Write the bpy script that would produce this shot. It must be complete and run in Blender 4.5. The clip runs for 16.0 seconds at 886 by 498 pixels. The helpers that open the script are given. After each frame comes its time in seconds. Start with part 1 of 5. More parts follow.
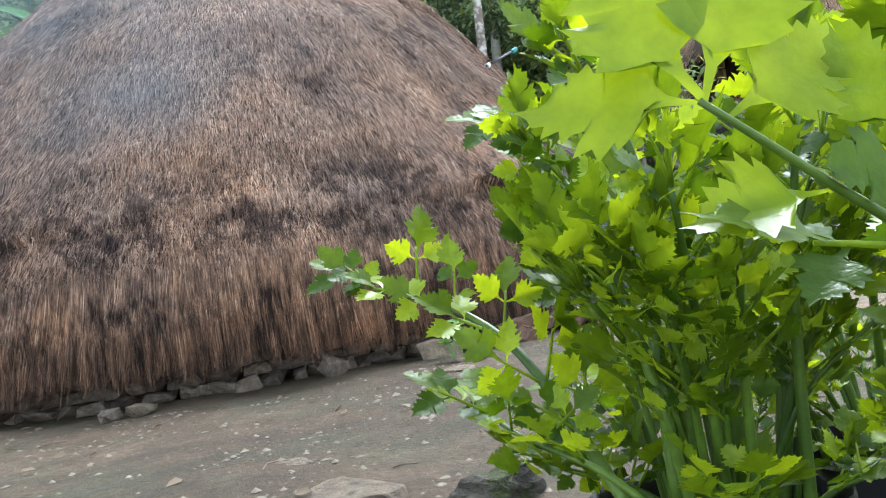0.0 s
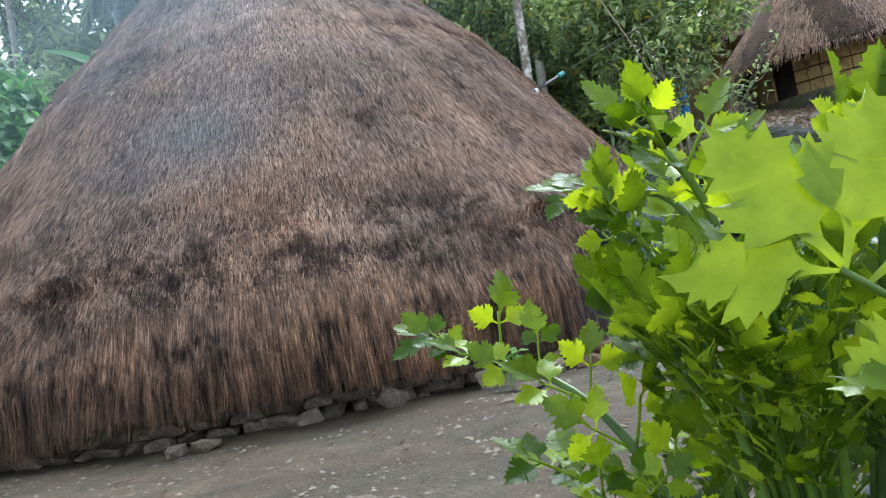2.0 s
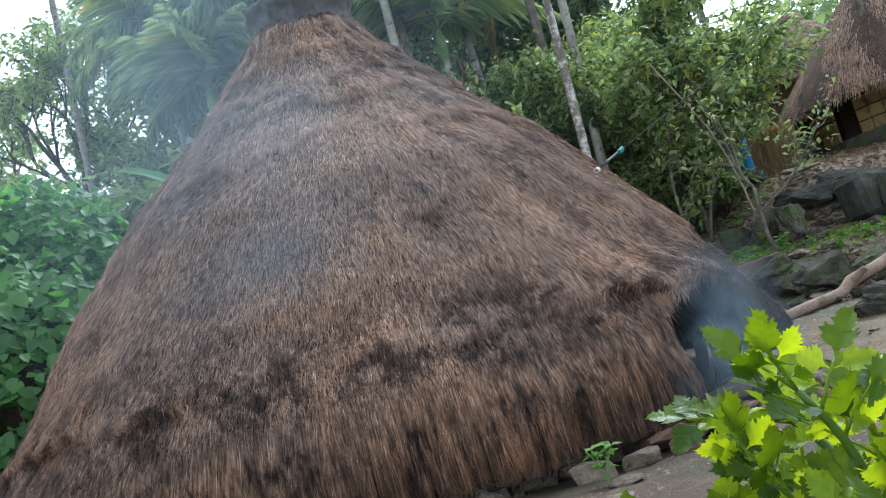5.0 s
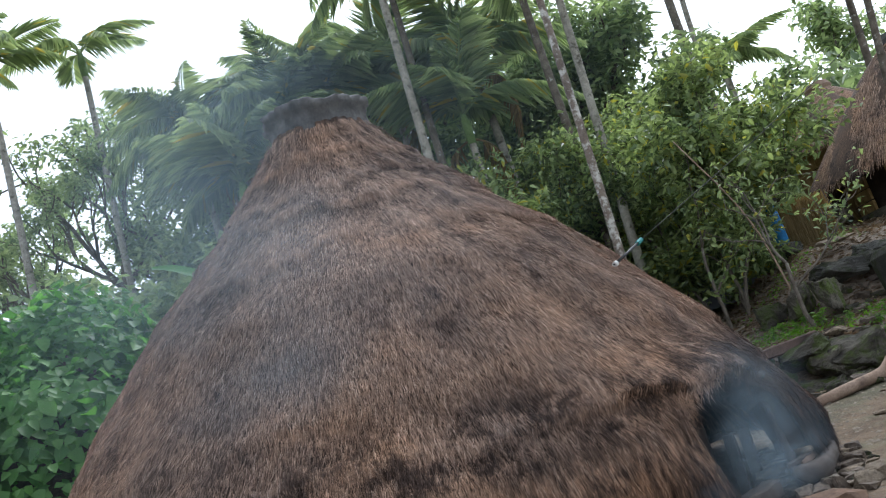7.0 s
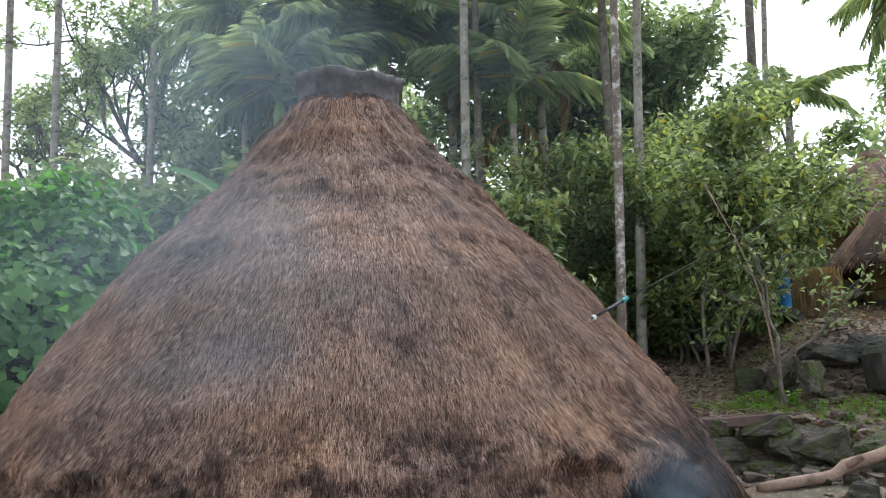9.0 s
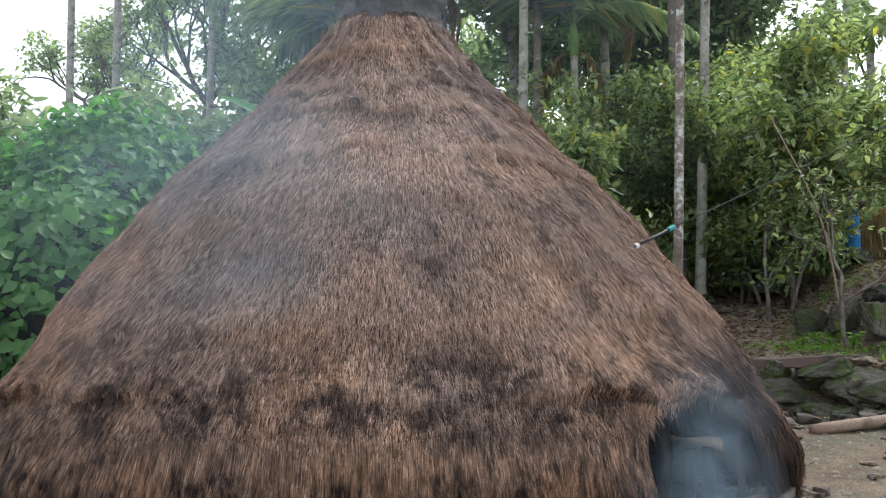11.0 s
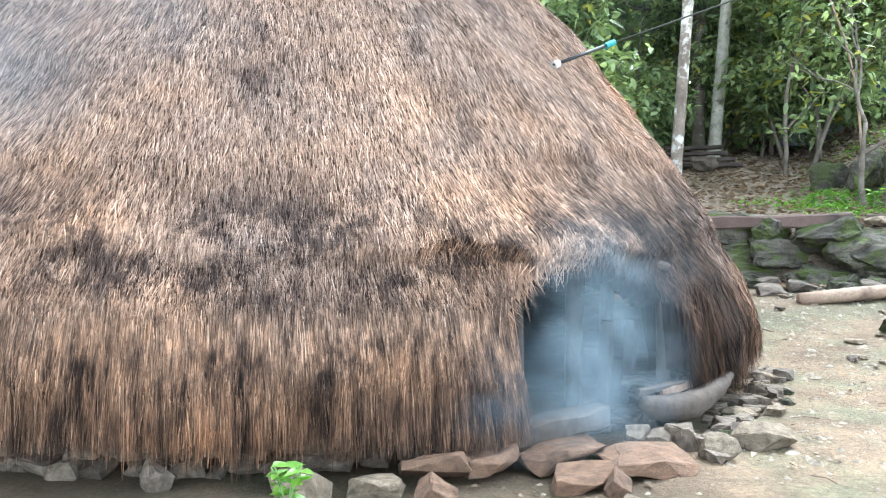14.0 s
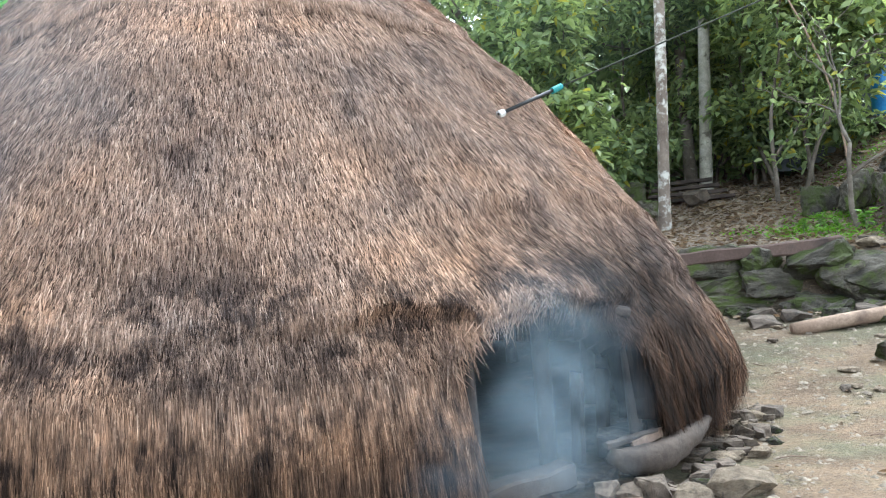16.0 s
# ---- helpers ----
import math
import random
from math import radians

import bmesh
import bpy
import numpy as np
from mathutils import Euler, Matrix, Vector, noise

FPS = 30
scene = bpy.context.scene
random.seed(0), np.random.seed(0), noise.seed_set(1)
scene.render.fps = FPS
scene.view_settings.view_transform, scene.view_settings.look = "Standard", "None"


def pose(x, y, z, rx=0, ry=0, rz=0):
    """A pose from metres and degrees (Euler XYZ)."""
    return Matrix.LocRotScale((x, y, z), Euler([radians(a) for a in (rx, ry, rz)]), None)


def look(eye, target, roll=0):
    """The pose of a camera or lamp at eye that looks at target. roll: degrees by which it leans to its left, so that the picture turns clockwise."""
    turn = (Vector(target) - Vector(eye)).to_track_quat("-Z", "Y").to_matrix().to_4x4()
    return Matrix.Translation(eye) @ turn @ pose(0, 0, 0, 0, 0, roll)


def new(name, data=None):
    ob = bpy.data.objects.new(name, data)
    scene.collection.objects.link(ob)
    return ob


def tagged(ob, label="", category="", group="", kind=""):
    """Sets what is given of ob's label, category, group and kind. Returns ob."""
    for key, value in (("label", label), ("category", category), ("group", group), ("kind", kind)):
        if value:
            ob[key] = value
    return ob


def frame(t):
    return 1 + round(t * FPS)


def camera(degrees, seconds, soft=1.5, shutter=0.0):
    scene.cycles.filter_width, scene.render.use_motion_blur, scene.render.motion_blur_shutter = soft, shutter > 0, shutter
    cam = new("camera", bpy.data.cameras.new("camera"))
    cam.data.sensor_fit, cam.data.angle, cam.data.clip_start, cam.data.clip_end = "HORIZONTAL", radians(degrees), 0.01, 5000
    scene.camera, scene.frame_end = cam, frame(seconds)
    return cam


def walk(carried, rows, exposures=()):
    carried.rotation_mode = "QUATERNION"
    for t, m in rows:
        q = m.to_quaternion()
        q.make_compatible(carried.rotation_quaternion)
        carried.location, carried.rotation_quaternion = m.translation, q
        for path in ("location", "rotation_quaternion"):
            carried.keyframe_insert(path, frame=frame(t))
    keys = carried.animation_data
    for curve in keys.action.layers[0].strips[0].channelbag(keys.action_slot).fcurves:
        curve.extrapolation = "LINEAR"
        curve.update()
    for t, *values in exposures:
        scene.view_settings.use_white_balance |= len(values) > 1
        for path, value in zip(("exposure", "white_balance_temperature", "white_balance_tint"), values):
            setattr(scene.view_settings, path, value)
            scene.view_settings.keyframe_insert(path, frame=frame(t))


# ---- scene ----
cam = camera(52.1, 16.0, soft=1.1)
METRES, EYE, TILT, LEAN, TURN = 3.6, 0.555, 0.33, 9.0, 0.0
ROWS = [
    (0.0, 0.0, 0.0, 0.0, 0.0, 0.0, 0.0),
    (0.5, -0.0019, 0.0006, 0.0018, -0.0, 0.25, 0.16),
    (1.0, -0.0043, -0.0, 0.0054, 0.2, 1.21, 0.64),
    (1.5, -0.0076, -0.0021, 0.0084, 1.06, 1.38, 1.0),
    (2.0, -0.0093, -0.0063, 0.0131, 3.09, 1.36, 1.73),
    (2.5, -0.0125, -0.0104, 0.0192, 4.78, 1.78, 2.37),
    (3.0, -0.0172, -0.0141, 0.0275, 6.59, 3.62, 3.31),
    (3.5, -0.0189, -0.013, 0.0377, 7.28, 4.64, 4.79),
    (4.0, -0.0188, -0.0131, 0.0438, 7.35, 5.39, 5.55),
    (6.5, 0.0102, 0.0007, 0.0948, 9.35, 8.09, 9.02),
    (7.0, 0.0374, 0.0036, 0.1132, 10.58, 11.03, 8.68),
    (7.5, 0.0539, 0.0156, 0.1611, 10.12, 10.66, 4.67),
    (8.0, 0.0723, 0.0079, 0.2195, 9.35, 9.51, 0.27),
    (8.5, 0.0913, 0.0014, 0.248, 9.41, 8.6, -3.26),
    (9.0, 0.1089, -0.0049, 0.2486, 9.43, 7.45, -6.59),
    (9.5, 0.1204, -0.0028, 0.2422, 8.58, 5.07, -7.4),
    (12.0, 0.2246, 0.196, 0.2274, 16.11, 1.8, -7.84),
    (12.5, 0.2768, 0.2868, 0.2312, 12.11, -2.15, -5.79),
    (13.0, 0.3286, 0.372, 0.2337, 14.53, -4.3, -7.83),
    (13.5, 0.3401, 0.4469, 0.2294, 16.86, -5.47, -9.27),
    (14.0, 0.3645, 0.4966, 0.23, 16.93, -6.28, -8.85),
    (14.5, 0.4069, 0.5411, 0.236, 18.85, -7.38, -7.42),
    (15.0, 0.4256, 0.5587, 0.2366, 17.25, -8.17, -4.38),
    (15.5, 0.4361, 0.5637, 0.2448, 17.1, -5.87, -2.64),
    (16.0, 0.4424, 0.5624, 0.2464, 17.71, -2.97, -3.96),
]
walk(cam, [(t, pose(0, 0, EYE, TILT, LEAN, TURN) @ pose(METRES * x, METRES * y, METRES * z, 90 + pitch, roll, yaw)) for t, x, y, z, yaw, pitch, roll in ROWS],
     [(0.0, 2.17, 5700, 4), (1.5, 1.96, 5600, 4), (3.0, 1.72, 5550, 4), (4.2, 1.58, 5550, 4), (6.3, 1.48, 5750, 5), (7.0, 1.15, 5900, 8), (9.0, 1.42, 6100, 12), (9.7, 1.5, 6100, 11), (12.0, 1.65, 6050, 8),
      (12.5, 2.12, 6050, 8), (13.0, 2.55, 5800, 3), (13.5, 2.98, 5650, 1), (15.0, 3.15, 5650, 1), (15.4, 3.05, 5650, 2), (16.0, 2.5, 5800, 3)])


# world: bright overcast sky, soft sun from behind the trees
world = bpy.data.worlds.new("overcast_sky")
scene.world = world
world.use_nodes = True
wn, wl = world.node_tree.nodes, world.node_tree.links
sky = wn.new("ShaderNodeTexSky")
sky.sky_type, sky.sun_disc = "NISHITA", False
sky.sun_elevation, sky.sun_rotation = radians(55), radians(20)
soften = wn.new("ShaderNodeHueSaturation")
soften.inputs["Saturation"].default_value = 0.25
wl.new(sky.outputs[0], soften.inputs["Color"])
wl.new(soften.outputs[0], wn["Background"].inputs["Color"])
wn["Background"].inputs["Strength"].default_value = 0.15
sun = new("sun", bpy.data.lights.new("sun", "SUN"))
sun.data.energy, sun.data.angle, sun.data.color = 1.2, radians(20), (1.0, 0.98, 0.95)
SUN_UP, SUN_ROUND = radians(55), radians(20)
sun.matrix_world = look((20 * math.sin(SUN_ROUND), 20 * math.cos(SUN_ROUND), 20 * math.tan(SUN_UP)), (0, 0, 0))


# ---- shapes ----
HX, HY = -1.484, 7.525
PROFILE_Z = [0.15, 0.4, 0.7, 1.1, 1.6, 2.2, 2.8, 3.3, 3.7, 4.05]
PROFILE_R = [3.0, 3.03, 2.91, 2.68, 2.354, 1.922, 1.367, 0.88, 0.586, 0.40]


def hut_radius(z, a):
    return np.interp(z, PROFILE_Z, PROFILE_R) * (1 + 0.042 * np.cos(2 * a) + 0.047 * np.sin(2 * a))


def smooth(a, b, v):
    """0 at a to 1 at b, eased."""
    k = np.clip((v - a) / (b - a), 0, 1)
    return k * k * (3 - 2 * k)


def ground_h(x, y):
    x, y = np.asarray(x, float), np.asarray(y, float)
    h = 0.36 * smooth(7.0, 11.0, y) + 0.45 * (smooth(11.1, 11.5, y) * smooth(3.6, 2.9, x) + smooth(10.2, 12.6, y) * smooth(2.9, 3.6, x)) * smooth(-1, 1, x) + 0.17 * np.clip(y - 11, 0, 30)
    h = h + 0.45 * smooth(2.6, 3.6, x) * smooth(13.0, 14.2, y) + 0.3 * smooth(3.2, 4.2, x) * smooth(14.0, 15.5, y)
    return h + 0.012 * np.sin(2.3 * x + 1) * np.sin(1.9 * y) + 0.006 * np.sin(6.1 * x + y * 2.2)


# ---- mesh helpers ----
def rng(seed):
    return np.random.default_rng(seed)


def raw(name, V, F, material, parent=None, label="", shade=False):
    """One mesh object from arrays of vertices and faces (faces all of one size, or a list)."""
    V = np.asarray(V, np.float32)
    me = bpy.data.meshes.new(name)
    if isinstance(F, np.ndarray):
        k = F.shape[1]
        me.vertices.add(len(V))
        me.vertices.foreach_set("co", V.ravel())
        me.loops.add(F.size)
        me.loops.foreach_set("vertex_index", F.astype(np.int32).ravel())
        me.polygons.add(len(F))
        me.polygons.foreach_set("loop_start", np.arange(0, F.size, k, dtype=np.int32))
        me.update(calc_edges=True)
    else:
        me.from_pydata(V.tolist(), [], F)
    if shade:
        me.polygons.foreach_set("use_smooth", np.ones(len(me.polygons), bool))
    me.materials.append(material)
    ob = new(name, me)
    if parent:
        ob.parent = parent
    if label:
        tagged(ob, label)
    return ob


def part(name, bm, material, parent, label="", shade=False):
    """Links a bmesh as one mesh object under a thing."""
    me = bpy.data.meshes.new(name)
    bm.to_mesh(me)
    bm.free()
    if shade:
        me.polygons.foreach_set("use_smooth", np.ones(len(me.polygons), bool))
    me.materials.append(material)
    ob = new(name, me)
    ob.parent = parent
    if label:
        tagged(ob, label)
    return ob


def thing(name, place, label, category, group="", kind=""):
    ob = new(name)
    ob.empty_display_size = 0.1
    ob.matrix_basis = place if isinstance(place, Matrix) else Matrix.Translation(place)
    return tagged(ob, label, category, group, kind)


def grid_faces(n, k, wrap=False):
    i, j = np.meshgrid(np.arange(n - 1), np.arange(k if wrap else k - 1), indexing="ij")
    i, j = i.ravel(), j.ravel()
    j2 = (j + 1) % k
    return np.stack([i * k + j, i * k + j2, (i + 1) * k + j2, (i + 1) * k + j], 1)


def tube(points, radii, sides=8):
    """A round limb along a line of points, closed at its end."""
    P = np.asarray(points, float)
    radii = np.broadcast_to(np.asarray(radii, float), (len(P),))
    T = np.gradient(P, axis=0)
    T /= np.linalg.norm(T, axis=1)[:, None] + 1e-9
    ref = np.array([1.0, 0, 0]) if abs(T[0][0]) < 0.8 else np.array([0, 1.0, 0])
    A = np.cross(T, ref)
    A /= np.linalg.norm(A, axis=1)[:, None] + 1e-9
    B = np.cross(T, A)
    a = np.linspace(0, 2 * np.pi, sides, endpoint=False)
    V = P[:, None] + radii[:, None, None] * (np.cos(a)[None, :, None] * A[:, None] + np.sin(a)[None, :, None] * B[:, None])
    F = grid_faces(len(P), sides, True)
    V = V.reshape(-1, 3)
    n = len(V)
    V = np.vstack([V, P[-1:], P[:1]])
    last = (len(P) - 1) * sides
    caps = [[last + j, last + (j + 1) % sides, n, n] for j in range(sides)]
    caps += [[(j + 1) % sides, j, n + 1, n + 1] for j in range(sides)]
    return V, [tuple(f) for f in F.tolist()] + [tuple(c[:3]) for c in caps]


def join(pieces):
    V, F, n = [], [], 0
    for v, f in pieces:
        V.append(v)
        F += [tuple(i + n for i in g) for g in (f.tolist() if isinstance(f, np.ndarray) else f)]
        n += len(v)
    return np.vstack(V), F


def curve(points, n):
    """A smooth line through points (Catmull-Rom)."""
    P = np.asarray(points, float)
    P = np.vstack([2 * P[0] - P[1], P, 2 * P[-1] - P[-2]])
    out = []
    for t in np.linspace(0, len(P) - 3 - 1e-6, n):
        i = int(t)
        u = t - i
        a, b, c, d = P[i : i + 4]
        out.append(0.5 * (2 * b + (c - a) * u + (2 * a - 5 * b + 4 * c - d) * u**2 + (3 * b - a - 3 * c + d) * u**3))
    return np.array(out)


def unit(v):
    return v / (np.linalg.norm(v, axis=-1, keepdims=True) + 1e-9)


def leaves(P, D, U, L, W, droop=0.15):
    """Folded pointed leaves: place, direction, upper side, length and width of each."""
    P, D = np.asarray(P, float), unit(np.asarray(D, float))
    S = unit(np.cross(U, D))
    N = np.cross(D, S)
    L, W = np.broadcast_to(L, len(P))[:, None], np.broadcast_to(W, len(P))[:, None]
    base, tip = P, P + D * L - N * L * droop
    l1, l2 = P + D * L * 0.28 + S * W * 0.5 + N * W * 0.16, P + D * L * 0.66 + S * W * 0.36 + N * (W * 0.12 - L * droop * 0.5)
    r1, r2 = P + D * L * 0.28 - S * W * 0.5 + N * W * 0.16, P + D * L * 0.66 - S * W * 0.36 + N * (W * 0.12 - L * droop * 0.5)
    V = np.stack([base, l1, l2, tip, r2, r1], 1).reshape(-1, 3)
    k = np.arange(len(P))[:, None] * 6
    return V, np.vstack([k + [0, 3, 2, 1], k + [0, 5, 4, 3]])


def stone_mesh(name, seed, material, flat=1.0, points=18):
    """An angular broken stone, about 1 across."""
    r = rng(seed)
    p = r.uniform(-1, 1, (points, 3))
    p = p / np.maximum(np.abs(p).max(1), 0.01)[:, None] * r.uniform(0.8, 1.0, (points, 1)) * [0.5, 0.5, 0.5 * flat]
    bm = bmesh.new()
    for v in p:
        bm.verts.new(v)
    out = bmesh.ops.convex_hull(bm, input=bm.verts)
    bmesh.ops.delete(bm, geom=[g for g in out["geom_interior"] if isinstance(g, bmesh.types.BMVert)], context="VERTS")
    bmesh.ops.bevel(bm, geom=bm.edges[:], offset=0.014, segments=1, affect="EDGES")
    bmesh.ops.triangulate(bm, faces=bm.faces[:])
    bmesh.ops.subdivide_edges(bm, edges=[e for e in bm.edges if e.calc_length() > 0.12], cuts=1, use_grid_fill=True)
    bmesh.ops.triangulate(bm, faces=bm.faces[:])
    if material in (MOSS_STONE, GREY_ROCK):
        for k in range(2):
            bmesh.ops.subdivide_edges(bm, edges=[e for e in bm.edges if e.calc_length() > 0.07], cuts=1, use_grid_fill=True)
            bmesh.ops.triangulate(bm, faces=bm.faces[:])
        for v in bm.verts:
            at = v.co * 5.5 + Vector((seed, 7, 0))
            v.co += v.co.normalized() * (0.05 * noise.noise(at) + 0.035 * noise.noise(at * 2.3) + 0.02 * noise.noise(at * 5))
    for v in bm.verts:
        at = v.co * 3.1 + Vector((seed * 1.7, 0, seed * 0.9))
        v.co += 0.085 * noise.noise_vector(at) * Vector((1, 1, flat)).length / 1.7 + 0.03 * noise.noise_vector(at * 3)
    me = bpy.data.meshes.new(name)
    bm.to_mesh(me)
    bm.free()
    me.materials.append(material)
    return me


# ---- materials ----
def nodes_of(name):
    m = bpy.data.materials.new(name)
    m.use_nodes = True
    n, l = m.node_tree.nodes, m.node_tree.links
    return m, n, l, n["Principled BSDF"]


def noise_node(n, l, vec, scale, detail=5.0, rough=0.6):
    t = n.new("ShaderNodeTexNoise")
    t.inputs["Scale"].default_value, t.inputs["Detail"].default_value, t.inputs["Roughness"].default_value = scale, detail, rough
    l.new(vec, t.inputs["Vector"])
    return t.outputs["Fac"]


def ramp(n, l, fac, stops):
    r = n.new("ShaderNodeValToRGB")
    while len(r.color_ramp.elements) < len(stops):
        r.color_ramp.elements.new(0.5)
    for e, (at, c) in zip(r.color_ramp.elements, stops):
        e.position, e.color = at, (*c, 1)
    l.new(fac, r.inputs["Fac"])
    return r.outputs["Color"]


def mixed(n, l, fac, a, b, mode="MIX"):
    x = n.new("ShaderNodeMix")
    x.data_type, x.blend_type = "RGBA", mode
    for s, v in ((0, fac), (6, a), (7, b)):
        if isinstance(v, (int, float)):
            x.inputs[s].default_value = v
        elif isinstance(v, tuple):
            x.inputs[s].default_value = (*v, 1)
        else:
            l.new(v, x.inputs[s])
    return x.outputs[2]


def span(n, l, value, a, b, c=0.0, d=1.0):
    x = n.new("ShaderNodeMapRange")
    for s, v in enumerate((a, b, c, d)):
        x.inputs[s + 1].default_value = v
    l.new(value, x.inputs[0])
    return x.outputs[0]


def relief(n, l, bsdf, height, strength, distance):
    b = n.new("ShaderNodeBump")
    b.inputs["Strength"].default_value, b.inputs["Distance"].default_value = strength, distance
    l.new(height, b.inputs["Height"])
    l.new(b.outputs[0], bsdf.inputs["Normal"])


def rough_matter(name, dark, light, scale, fine, rough=0.85, bump=0.5, depth=0.01, third=None, third_scale=3.0, third_at=(0.55, 0.7), by_object=0.0):
    """Stone, earth, bark: two tones at one scale, speckle at a finer one, and stains of a third tone."""
    m, n, l, b = nodes_of(name)
    at = n.new("ShaderNodeTexCoord").outputs["Object"]
    if by_object:
        info = n.new("ShaderNodeObjectInfo")
        shift = n.new("ShaderNodeVectorMath")
        shift.operation = "MULTIPLY_ADD"
        l.new(info.outputs["Random"], shift.inputs[0])
        shift.inputs[1].default_value = (17, 31, 23)
        l.new(at, shift.inputs[2])
        at = shift.outputs[0]
    c = ramp(n, l, noise_node(n, l, at, scale), [(0.3, dark), (0.7, light)])
    f = noise_node(n, l, at, fine, 8, 0.7)
    c = mixed(n, l, 0.6, c, ramp(n, l, f, [(0.25, (0.45, 0.45, 0.45)), (0.75, (1.3, 1.3, 1.3))]), "MULTIPLY")
    if third:
        c = mixed(n, l, span(n, l, noise_node(n, l, at, third_scale, 6, 0.65), *third_at), c, third)
    if by_object:
        h = n.new("ShaderNodeHueSaturation")
        l.new(span(n, l, info.outputs["Random"], 0, 1, 1 - by_object, 1 + by_object), h.inputs["Value"])
        l.new(c, h.inputs["Color"])
        c = h.outputs[0]
    l.new(c, b.inputs["Base Color"])
    b.inputs["Roughness"].default_value = rough
    b.inputs["Specular IOR Level"].default_value = 0.3
    relief(n, l, b, f, bump, depth)
    return m


def foliage(name, dark, light, glow, rough=0.45, third=None, share=0.1, spec=0.4, vein=0.0):
    """Leaves: tone from leaf to leaf, light passing through."""
    m, n, l, b = nodes_of(name)
    geo = n.new("ShaderNodeNewGeometry")
    at = n.new("ShaderNodeTexCoord").outputs["Object"]
    isl = geo.outputs["Random Per Island"]
    c = ramp(n, l, isl, [(0.0, dark), (1.0, light)])
    c = mixed(n, l, 0.5, c, ramp(n, l, noise_node(n, l, at, 1.3), [(0.3, (0.55, 0.6, 0.55)), (0.7, (1.35, 1.3, 1.2))]), "MULTIPLY")
    if third:
        c = mixed(n, l, span(n, l, isl, 1 - share, 1 - share + 0.01), c, third)
    if vein:
        v = noise_node(n, l, at, vein, 4, 0.6)
        c = mixed(n, l, 0.5, c, ramp(n, l, v, [(0.35, (0.6, 0.65, 0.5)), (0.65, (1.25, 1.2, 1.2))]), "MULTIPLY")
        relief(n, l, b, v, 0.35, 0.004)
    l.new(c, b.inputs["Base Color"])
    b.inputs["Roughness"].default_value, b.inputs["Specular IOR Level"].default_value = rough, spec
    t = n.new("ShaderNodeBsdfTranslucent")
    l.new(mixed(n, l, 1.0, c, glow, "MULTIPLY"), t.inputs["Color"])
    s = n.new("ShaderNodeMixShader")
    s.inputs[0].default_value = 0.5
    l.new(b.outputs[0], s.inputs[1])
    l.new(t.outputs[0], s.inputs[2])
    l.new(s.outputs[0], n["Material Output"].inputs["Surface"])
    return m


def scaled(n, l, at, size):
    m = n.new("ShaderNodeMapping")
    m.inputs["Scale"].default_value = size
    l.new(at, m.inputs["Vector"])
    return m.outputs[0]


def maths(n, l, mode, *values):
    m = n.new("ShaderNodeMath")
    m.operation = mode
    for k, v in enumerate(values):
        if isinstance(v, (int, float)):
            m.inputs[k].default_value = v
        else:
            l.new(v, m.inputs[k])
    return m.outputs[0]


